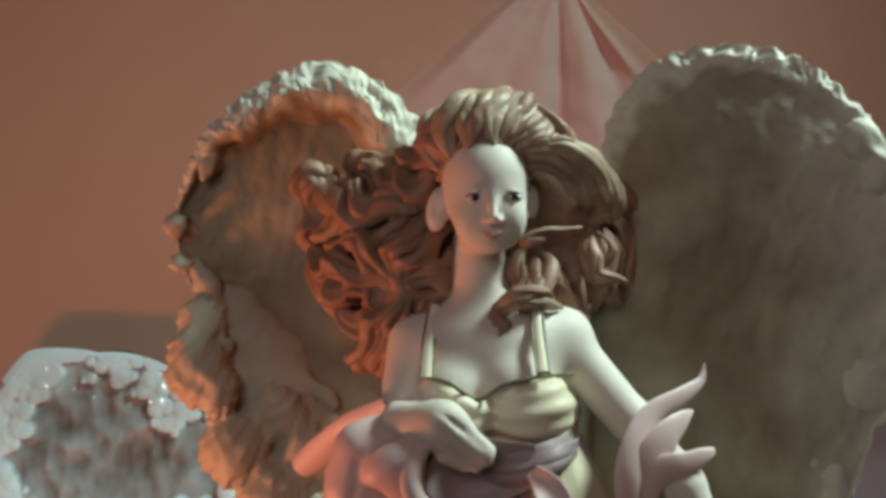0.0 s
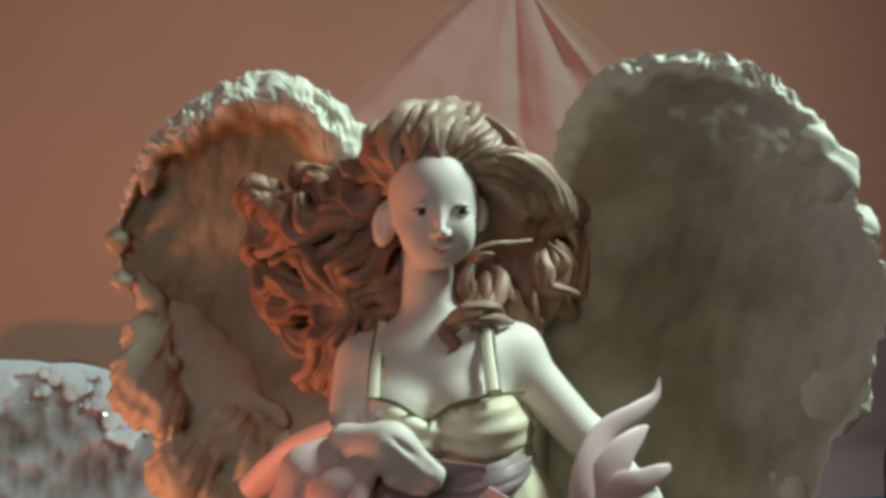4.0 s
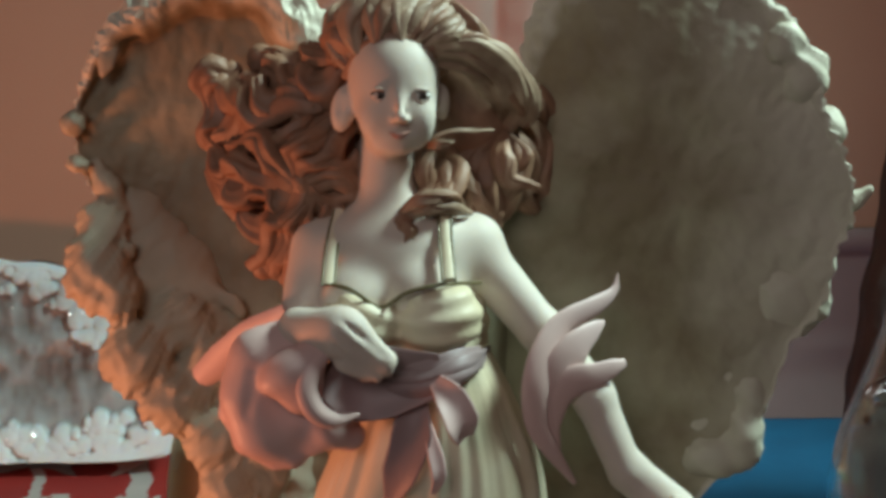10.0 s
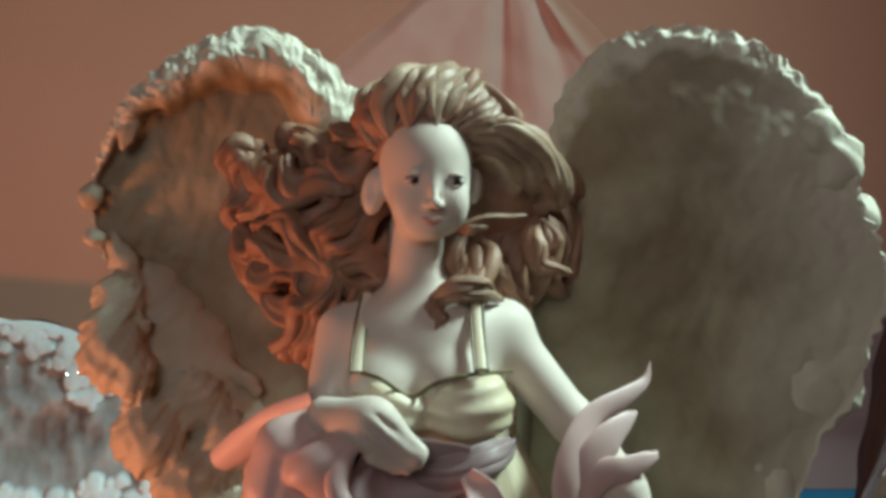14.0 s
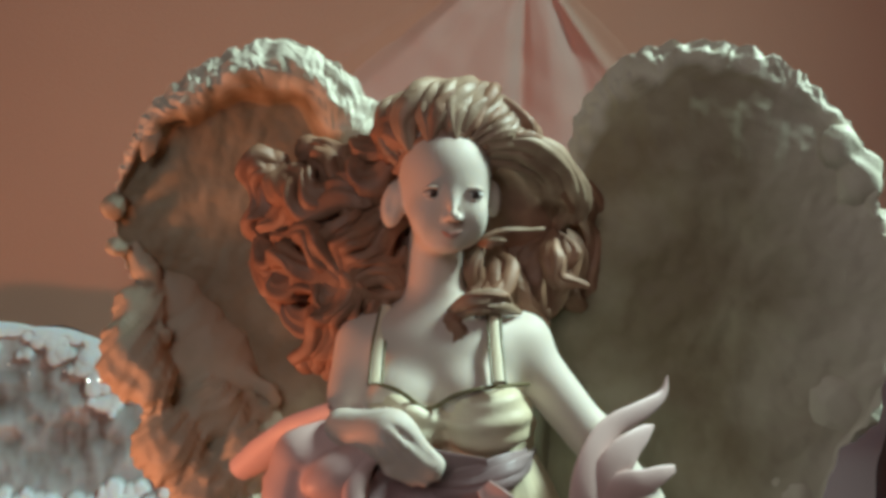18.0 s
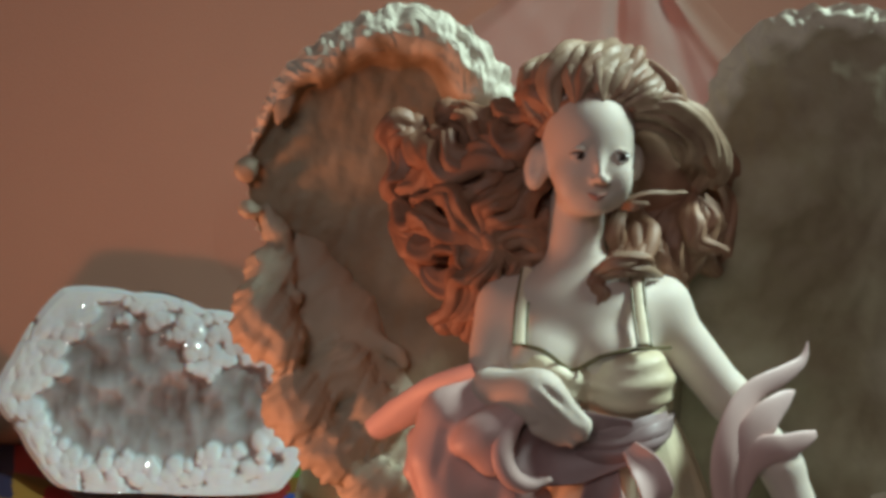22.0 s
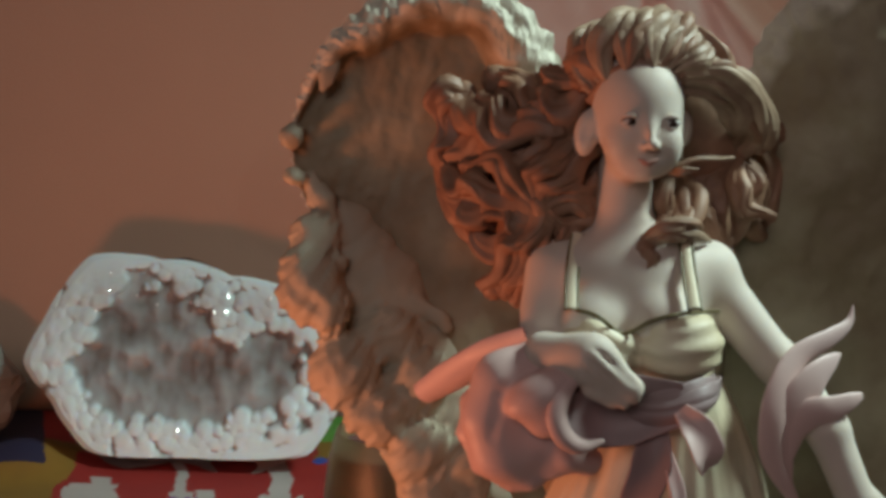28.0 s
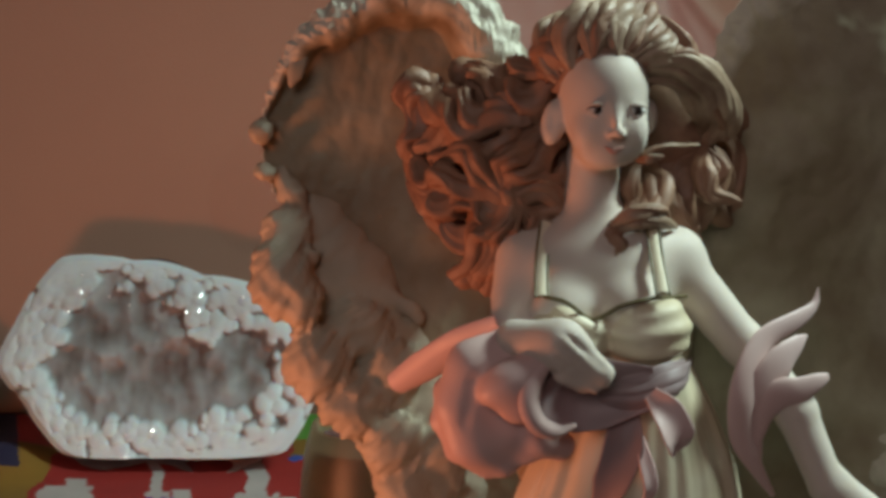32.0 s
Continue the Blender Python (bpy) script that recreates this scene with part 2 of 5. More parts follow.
def skin_over(lump, mat, field, lo, hi, h, shade_tint=0.0):
    """Meshes the zero level of a distance field (surface nets)."""
    ax = [np.arange(lo[i], hi[i] + h, h) for i in range(3)]
    P3 = np.stack(np.meshgrid(*ax, indexing="ij"), -1)
    F = field(P3)
    S = F < 0
    nx, ny, nz = F.shape
    acc = np.zeros((nx - 1, ny - 1, nz - 1, 3))
    cnt = np.zeros((nx - 1, ny - 1, nz - 1))
    for axis in range(3):
        o = [(0, 0, 0), (0, 0, 0)]
        b, c = [k for k in range(3) if k != axis]
        for db in (0, 1):
            for dc in (0, 1):
                s0 = [slice(0, -1)] * 3
                s1 = [slice(0, -1)] * 3
                s1[axis] = slice(1, None)
                for k, dd in ((b, db), (c, dc)):
                    s0[k] = s1[k] = slice(1, None) if dd else slice(0, -1)
                f0, f1 = F[tuple(s0)], F[tuple(s1)]
                x = (f0 < 0) != (f1 < 0)
                t = np.where(x, f0 / np.where(x, f0 - f1, 1), 0)
                acc[..., axis] += np.where(x, t, 0)
                acc[..., b] += np.where(x, db, 0)
                acc[..., c] += np.where(x, dc, 0)
                cnt += x
    live = cnt > 0
    ids = np.full(live.shape, -1)
    ids[live] = np.arange(live.sum())
    idx = np.argwhere(live)
    verts = np.array(lo) + (idx + acc[live] / cnt[live][:, None]) * h
    quads = []
    for axis in range(3):
        b, c = (axis + 1) % 3, (axis + 2) % 3
        s0, s1 = [slice(None)] * 3, [slice(None)] * 3
        s0[axis], s1[axis] = slice(0, -1), slice(1, None)
        x = S[tuple(s0)] != S[tuple(s1)]
        e = np.argwhere(x)
        e = e[(e[:, b] > 0) & (e[:, c] > 0) & (e[:, b] < F.shape[b] - 1) & (e[:, c] < F.shape[c] - 1)]
        q = []
        for db, dc in ((-1, -1), (0, -1), (0, 0), (-1, 0)):
            k = e.copy()
            k[:, b] += db
            k[:, c] += dc
            q.append(ids[tuple(k.T)])
        q = np.stack(q, 1)
        inside = S[tuple(e.T)]
        q[~inside] = q[~inside][:, ::-1]
        quads.append(q)
    quads = np.concatenate(quads)
    lump.add(verts, quads, mat, shade_tint)


def tilt_xyz(rx, ry, rz):
    return np.array(Euler((radians(rx), radians(ry), radians(rz))).to_matrix())


# ---- the room: a draped wall behind the table, and plain walls round the camera ----
WALL = material("dusty_rose_wall_cloth", (0.47, 0.28, 0.20), 0.8, (0.43, 0.25, 0.18), 9, 1.0, 0.25, 700)
PLAIN = material("plain_room_paint", (0.45, 0.42, 0.38), 0.8, None, 3, 1, 0.1, 200)


def slab(name, lo, hi, mat, label="", category=""):
    bm = bmesh.new()
    bmesh.ops.create_cube(bm, size=1)
    for v in bm.verts:
        v.co = Vector([lo[k] + (v.co[k] + 0.5) * (hi[k] - lo[k]) for k in range(3)])
    me = bpy.data.meshes.new(name)
    bm.to_mesh(me)
    bm.free()
    me.materials.append(mat)
    return tagged(new(name, me), label, category, kind="structure")


slab("wall_north", (-1.6, 0.70, -0.75), (1.6, 0.80, 1.65), WALL, "dusty rose wall behind the table", "wall")
slab("wall_south", (-1.6, -1.7, -0.75), (1.6, -1.6, 1.65), PLAIN, "plain wall behind the camera", "wall")
slab("wall_east", (1.6, -1.7, -0.75), (1.7, 0.8, 1.65), PLAIN, "plain side wall of the room", "wall")
slab("wall_west", (-1.7, -1.7, -0.75), (-1.6, 0.8, 1.65), PLAIN, "plain side wall of the room", "wall")
slab("ceiling", (-1.7, -1.7, 1.65), (1.7, 0.8, 1.75), PLAIN, "plain ceiling above the table", "ceiling")
slab("floor", (-1.7, -1.7, -0.85), (1.7, 0.8, -0.75), PLAIN, "plain floor below the table", "floor")
WOOD = material("dark_table_wood", (0.05, 0.03, 0.025), 0.45, (0.09, 0.05, 0.03), 12, 0.8, 0.1, 200, stretch=(1, 6, 1))
slab("table", (-0.75, 0.2, -0.03), (0.75, 0.70, -0.003), WOOD, "dark wooden table top against the wall", "table")


# ---- the angel figurine ----
angel = Lump()


def hollow(a, b, k):
    """a with b scooped out of it."""
    return -melt(-a, b, k)


def angel_skin(p):
    head = sd_egg(p, (9.6, 290.0, 205.9), (10.3, 12.2, 12.0))
    head = melt(head, sd_egg(p, (10.0, 286.2, 198.4), (8.5, 8.6, 8.6)), 3.5)
    head = melt(head, sd_egg(p, (9.3, 281.8, 191.5), (4.4, 3.3, 2.3)), 3.0)
    head = melt(head, sd_egg(p, (6.7, 285.0, 193.7), (3.4, 4.2, 2.9)), 2.5)
    head = melt(head, sd_egg(p, (14.2, 285.0, 193.6), (3.5, 4.4, 3.2)), 2.5)
    head = melt(head, sd_egg(p, (5.4, 281.2, 197.0), (3.2, 3.0, 3.6)), 3.0)
    head = melt(head, sd_egg(p, (15.4, 281.8, 197.0), (2.8, 3.0, 3.6)), 3.0)
    for c in ((6.5, 275.0, 202.9), (15.4, 275.9, 202.5)):
        head = hollow(head, sd_egg(p, c, (3.3, 2.1, 1.9)), 2.0)
    head = melt(head, sd_limb(p, (11.0, 278.9, 203.2), (11.1, 275.4, 198.1), 0.45, 0.9), 1.6)
    head = melt(head, sd_egg(p, (11.1, 275.2, 197.7), (1.35, 1.4, 1.1)), 0.8)
    head = melt(head, sd_egg(p, (9.7, 276.9, 197.1), (0.85, 1.1, 0.75)), 0.7)
    head = melt(head, sd_egg(p, (12.4, 277.0, 197.1), (0.8, 1.1, 0.75)), 0.7)
    head = melt(head, sd_egg(p, (10.6, 279.2, 193.8), (2.8, 1.0, 1.5)), 2.0)
    ear = sd_egg(p, (-1.8, 288.6, 199.0), (2.7, 3.2, 5.4), tilt_xyz(0, 12, 25))
    ear = hollow(ear, sd_egg(p, (-2.4, 285.2, 199.6), (1.3, 1.4, 3.2), tilt_xyz(0, 12, 25)), 0.8)
    head = melt(head, ear, 1.2)
    head = melt(head, sd_egg(p, (20.4, 292.0, 200.1), (2.0, 2.8, 4.2)), 1.0)
    neck = sd_limb(p, (7.9, 292.4, 191.0), (7.7, 291.0, 173.9), 6.1, 6.7)
    body = melt(head, neck, 2.4)
    chest = sd_egg(p, (9.6, 289.0, 161.7), (18.5, 12.0, 17.0))
    chest = melt(chest, sd_limb(p, (-6.7, 291.0, 167.3), (28.2, 293.0, 167.8), 5.6, 6.0), 7)
    chest = melt(chest, sd_egg(p, (15.6, 278.0, 157.5), (7.5, 6.0, 7.0)), 4)
    chest = melt(chest, sd_egg(p, (-0.1, 279.0, 157.4), (7.0, 6.0, 7.0)), 4)
    body = melt(body, chest, 4.5)
    body = melt(body, sd_limb(p, (26.8, 292.0, 166.6), (42.6, 287.0, 148.0), 6.4, 5.2), 4)
    body = melt(body, sd_limb(p, (43.4, 287.0, 147.6), (54.9, 283.0, 132.6), 5.0, 4.8), 2)
    body = melt(body, sd_limb(p, (54.9, 283.0, 132.6), (61.8, 279.0, 116.1), 4.8, 4.2), 2)
    body = melt(body, sd_limb(p, (63.9, 279.0, 115.1), (71.9, 275.0, 107.3), 4.6, 6.0, 0.7), 3)
    for k in range(4):
        a = np.array((71.3, 270.0, 111.9)) + np.array((0.5, 0.2, -2.9)) * k
        body = melt(body, sd_limb(p, a, a + np.array((4.6, 1.5, -1.9)), 1.9, 1.7), 0.7)
    body = melt(body, sd_limb(p, (-8.7, 291.0, 167.3), (-12.2, 282.0, 152.2), 5.6, 5.0), 4)
    body = melt(body, sd_limb(p, (-12.1, 281.0, 150.1), (-6.0, 266.0, 152.0), 4.8, 4.2), 3)
    palm = melt(sd_limb(p, (-11.5, 267.5, 154.0), (-2.0, 262.5, 153.4), 4.2, 5.2, 0.8), sd_limb(p, (-2.0, 262.5, 153.4), (6.6, 262.5, 147.4), 5.0, 3.0, 0.8), 4)
    for a, b in (((-2.4, 258.2, 157.9), (6.9, 260.0, 149.4)), ((-3.4, 257.6, 155.6), (5.6, 259.6, 146.2)), ((-4.2, 257.8, 153.0), (3.3, 259.6, 144.6))):
        palm = hollow(palm, sd_limb(p, a, b, 0.45, 0.8), 0.7)
    for k, tip in enumerate(((8.6, 263.6, 147.6), (7.6, 262.6, 145.0), (5.4, 262.2, 144.0), (3.0, 262.6, 144.0))):
        palm = melt(palm, sd_limb(p, np.array((2.6, 261.6, 151.4)) + np.array((-1.5, -0.1, -1.4)) * k, tip, 1.7, 1.15), 0.8)
    body = melt(body, palm, 2.0)
    return body


skin_over(angel, 0, angel_skin, (-16, 252, 92), (92, 308, 222), 0.7)


def bodice(p):
    d = sd_egg(p, (11.6, 289.0, 149.0), (19.5, 12.5, 17.0))
    d = melt(d, sd_egg(p, (19.1, 277.0, 153.5), (9.6, 8.6, 8.4)), 2.5)
    d = melt(d, sd_egg(p, (1.8, 278.0, 153.1), (9.0, 8.4, 8.4)), 2.5)
    d = d + 0.35 * np.sin(p[..., 2] * 1.3 + 0.25 * p[..., 0] + 3 * np.sin(p[..., 0] * 0.15))
    v = np.array((6.2, 277.0, 156.1))
    x = p[..., 0] - v[0]
    line = v[2] + np.where(x > 0, 5.2 * (1 - np.exp(-x / 6.0)), 5.6 * (1 - np.exp(x / 6.0)))
    return np.maximum(np.maximum(d, p[..., 2] - line), 138 - p[..., 2])


skin_over(angel, 2, bodice, (-14, 264, 134), (44, 306, 166), 0.7)

# skirt: pleats that open downwards to a round base
zz = np.linspace(0, 1, 60)
aa = np.linspace(0, 2 * np.pi, 180, endpoint=False)
cx = np.interp(zz, [0, 0.08, 0.2, 0.4, 1], [18.5, 18.4, 18.0, 15.0, 10.0])
rx = np.interp(zz, [0, 0.014, 0.05, 0.09, 0.166, 0.245, 0.6, 1], [9.0, 11.5, 14.5, 17.6, 22.3, 26.0, 35, 44])
ry = np.interp(zz, [0, 0.02, 0.1, 0.3, 1], [6.0, 12.0, 14.5, 18.0, 34.0])
pleat = 1 + np.interp(zz, [0, 0.15, 1], [0.008, 0.03, 0.07])[:, None] * (0.65 * np.sin(9 * aa[None] + 2.5 * zz[:, None] + 2.2 * np.sin(3 * aa[None] + 2 * zz[:, None]) + np.sin(2 * aa[None])) + 0.35 * np.sin(23 * aa[None] + 1.3 - 3 * zz[:, None] + 2 * np.sin(5 * aa[None] + 2 * zz[:, None])) + 0.15 * np.sin(41 * aa[None] + 4 * zz[:, None] + 2 * np.sin(7 * aa[None])))
sk = np.stack([cx[:, None] + rx[:, None] * pleat * np.cos(aa), 287 + ry[:, None] * pleat * np.sin(aa), np.broadcast_to((147 - 147 * zz)[:, None], pleat.shape)], -1)
angel.add(sk, grid_faces(60, 180, True), 2)
ball(angel, 2, (10, 290, 3), (46, 38, 3))

# the robe's back, where the wings join, filled in to block the warm lamp
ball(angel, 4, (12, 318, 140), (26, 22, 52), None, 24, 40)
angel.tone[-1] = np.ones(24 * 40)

# eyes, lips, neckline and straps
for cx, cy, cz, lean in ((6.6, 279.0, 202.4, 0.0), (15.6, 280.0, 202.1, 0.5)):
    ball(angel, 5, (cx, cy, cz), (2.1, 1.2, 1.0))
    ball(angel, 6, (cx + 0.2, cy - 0.65, cz - 0.05), (1.1, 0.66, 1.0))
    # White dot on the iris, a glint put in as paint.
    ball(angel, 5, (cx - 0.2, cy - 1.28, cz + 0.3), (0.12, 0.08, 0.12), None, 8, 10)
    sweep(angel, 6, [(cx - 2.1, cy - 0.2, cz), (cx - 0.9, cy - 1.0, cz + 0.85), (cx + 0.8, cy - 0.95 + lean * 0.4, cz + 0.85), (cx + 2.2, cy - 0.1 + lean, cz - 0.1)], [0.1, 0.24, 0.24, 0.1], 0.8, 2, 0, n=18, m=8)
    sweep(angel, 0, [(cx - 2.3, cy - 0.3, cz + 0.5), (cx - 0.9, cy - 1.15, cz + 1.35), (cx + 0.8, cy - 1.1 + lean * 0.4, cz + 1.3), (cx + 2.3, cy + lean, cz + 0.4)], [0.15, 0.5, 0.5, 0.15], 0.8, 2, 0, n=18, m=10)
    sweep(angel, 0, [(cx - 1.9, cy - 0.2, cz - 0.6), (cx, cy - 1.1, cz - 1.1), (cx + 1.9, cy + lean, cz - 0.6)], [0.15, 0.35, 0.15], 0.8, 2, 0, n=14, m=10)
sweep(angel, 7, [(7.4, 278.7, 194.7), (9.3, 277.6, 194.1), (10.7, 277.4, 193.8), (12.0, 277.7, 194.1), (13.9, 278.9, 194.8)], [0.1, 0.36, 0.3, 0.36, 0.1], 0.7, 2, 0, n=18, m=10)
sweep(angel, 7, [(8.2, 278.5, 194.0), (10.6, 277.4, 193.3), (13.0, 278.7, 194.1)], [0.1, 0.42, 0.1], 0.7, 2, 0, n=14, m=10)
sweep(angel, 8, [(-5.3, 277.0, 161.3), (-0.1, 270.5, 161.2), (6.1, 273.0, 156.8), (12.1, 270.0, 160.6), (19.6, 272.0, 161.8), (28.8, 283.0, 159.9)], [0.45, 0.5, 0.5, 0.5, 0.5, 0.4], 0.8, 3, 0.05, n=50, m=10)
for side_pts in ([(20.6, 284.0, 175.7), (20.7, 278.5, 169.6), (21.0, 271.0, 162.9)], [(-3.0, 289.0, 176.0), (-4.6, 282.0, 169.0), (-5.2, 275.0, 161.5)]):
    ribbon(angel, 2, side_pts, [2.6, 2.8, 3.4], 1.4, cup=-0.1)
    for off in (-1.4, 1.4):
        sweep(angel, 8, [np.array(q) + (off, -0.5, 0) for q in side_pts], [0.3, 0.35], 1, 2, 0, n=16, m=8)

# sash round the waist
ribbon(angel, 9, [(6.2, 274.0, 140.0), (14.6, 268.0, 143.0), (23.3, 270.0, 145.1), (29.0, 287.0, 142.4)], [5, 6, 6, 4.0], 2.0, cup=-0.12, wave=0.25)

# hair: grooved locks swept back from the brow, blown out to both sides
def lock(dep, xs, rad):
    return [np.array(q) + (0, dep, 0) for q in xs], rad


CROWN = [
    lock(3.2, [(-0.2, 285.0, 206.5), (-3.0, 288.0, 212.3), (-2.6, 292.0, 219.2), (2.3, 300.0, 222.5)], [1.6, 3.2, 3.4, 2.0]),
    lock(3.2, [(1.0, 282.0, 209.4), (-1.2, 286.0, 215.4), (0.0, 289.0, 221.3), (6.2, 298.0, 224.2)], [1.4, 2.8, 3.2, 2.0]),
    lock(3.2, [(2.5, 280.0, 211.3), (1.3, 283.0, 217.4), (3.3, 286.0, 222.6), (8.8, 297.0, 224.7)], [1.2, 2.7, 3.1, 2.0]),
    lock(3.2, [(5.0, 278.0, 212.8), (4.7, 281.5, 218.6), (6.6, 285.0, 223.2), (11.4, 297.0, 224.9)], [1.2, 2.6, 3.0, 2.0]),
    lock(3.2, [(7.5, 277.5, 213.7), (8.1, 281.0, 219.3), (10.0, 285.0, 223.8), (13.4, 298.0, 224.9)], [1.2, 2.6, 3.0, 2.0]),
    lock(3.2, [(10.1, 277.5, 214.1), (11.5, 281.5, 219.6), (13.3, 286.0, 223.4), (16.1, 299.0, 224.6)], [1.2, 2.6, 3.0, 2.0]),
    lock(3.2, [(12.5, 278.0, 214.0), (14.9, 282.0, 219.1), (17.5, 288.0, 222.5), (19.7, 300.0, 223.6)], [1.2, 2.6, 3.0, 2.0]),
    lock(3.2, [(14.8, 279.0, 213.4), (18.5, 283.0, 217.9), (21.7, 290.0, 220.7), (23.0, 302.0, 221.4)], [1.2, 2.6, 3.0, 2.0]),
    lock(3.2, [(16.8, 280.0, 212.4), (21.6, 283.0, 215.9), (25.2, 292.0, 217.9), (26.1, 303.0, 218.8)], [1.2, 2.5, 2.9, 2.0]),
    lock(3.2, [(18.2, 281.0, 211.3), (23.0, 284.0, 213.8), (26.9, 293.0, 215.3), (27.3, 303.0, 216.1)], [1.0, 2.2, 2.6, 2.0]),
    lock(3.2, [(-5.4, 291.0, 214.1), (-1.5, 287.0, 214.8), (2.3, 283.0, 212.4)], [2.6, 3.4, 1.2]),
    lock(3.2, [(-5.6, 291.0, 210.0), (-2.5, 288.0, 210.6), (0.4, 285.0, 208.6)], [2.8, 3.4, 1.2]),
]
RIGHT = [
    lock(4, [(18.4, 281.0, 211.8), (27.4, 284.0, 213.0), (35.8, 290.0, 208.0), (40.6, 296.0, 201.0), (40.6, 300.0, 194.9)], [1.2, 2.8, 2.8, 3.2, 2.0]),
    lock(4, [(19.1, 282.0, 210.5), (27.3, 285.0, 210.7), (34.4, 291.0, 205.7), (38.3, 297.0, 199.2), (37.2, 301.0, 193.2)], [1.2, 2.6, 2.8, 3.0, 1.8]),
    lock(4, [(19.6, 284.0, 209.0), (26.5, 287.0, 208.1), (32.3, 293.0, 203.7), (35.1, 298.0, 198.4), (34.0, 303.0, 193.7)], [1.2, 2.4, 2.6, 2.4, 1.0]),
    lock(0, [(21.8, 292.0, 220.7), (26.7, 291.0, 216.9), (28.4, 292.0, 213.7), (24.2, 291.0, 211.1)], [2.5, 3.0, 3.0, 1.5]),
    lock(0, [(16.2, 288.0, 190.3), (19.4, 284.0, 192.8), (25.9, 286.0, 193.9), (32.7, 293.0, 193.5)], [0.6, 0.55, 0.4, 0.2]),
    lock(0, [(17.1, 288.0, 189.8), (20.1, 285.0, 191.0), (23.0, 286.0, 191.2)], [0.9, 1.0, 0.4]),
    lock(4, [(35.6, 303.0, 191.0), (32.0, 300.0, 186.1), (31.2, 299.0, 180.1), (34.2, 300.0, 173.1)], [1.5, 3.6, 4.2, 2.0]),
    lock(0, [(35.5, 302.0, 191.6), (35.1, 298.0, 186.3), (36.3, 297.0, 181.2), (43.4, 298.0, 179.9)], [1.2, 3.0, 2.4, 0.6]),
    lock(4, [(37.0, 303.0, 190.6), (39.6, 301.0, 186.0), (39.1, 300.0, 180.7), (37.0, 301.0, 176.4)], [1.6, 3.2, 2.6, 1.2]),
    lock(4, [(25.9, 299.0, 184.2), (26.7, 293.0, 180.3), (28.9, 292.0, 175.8), (35.0, 294.0, 170.7)], [1.8, 2.4, 2.2, 0.7]),
    lock(0, [(21.1, 299.0, 187.5), (22.8, 294.0, 182.8), (20.5, 288.0, 178.6), (17.0, 284.0, 176.3)], [3.0, 3.4, 3.0, 1.4]),
    lock(0, [(16.8, 294.0, 188.1), (16.4, 290.0, 184.6), (17.3, 290.0, 180.7), (15.2, 286.0, 177.3)], [2.4, 2.8, 2.4, 1.2]),
    lock(0, [(11.0, 283.0, 176.5), (15.5, 280.0, 179.3), (20.7, 282.0, 179.5), (24.6, 287.0, 176.3)], [0.9, 1.7, 1.7, 0.6]),
    lock(0, [(11.9, 283.0, 175.5), (16.8, 280.0, 177.4), (22.1, 283.0, 176.5), (26.7, 288.0, 175.1)], [0.9, 1.5, 1.5, 0.6]),
    lock(0, [(13.2, 283.0, 175.9), (11.0, 281.5, 174.2), (12.7, 280.5, 171.8), (11.5, 279.0, 168.9)], [1.2, 1.9, 1.9, 0.6]),
]
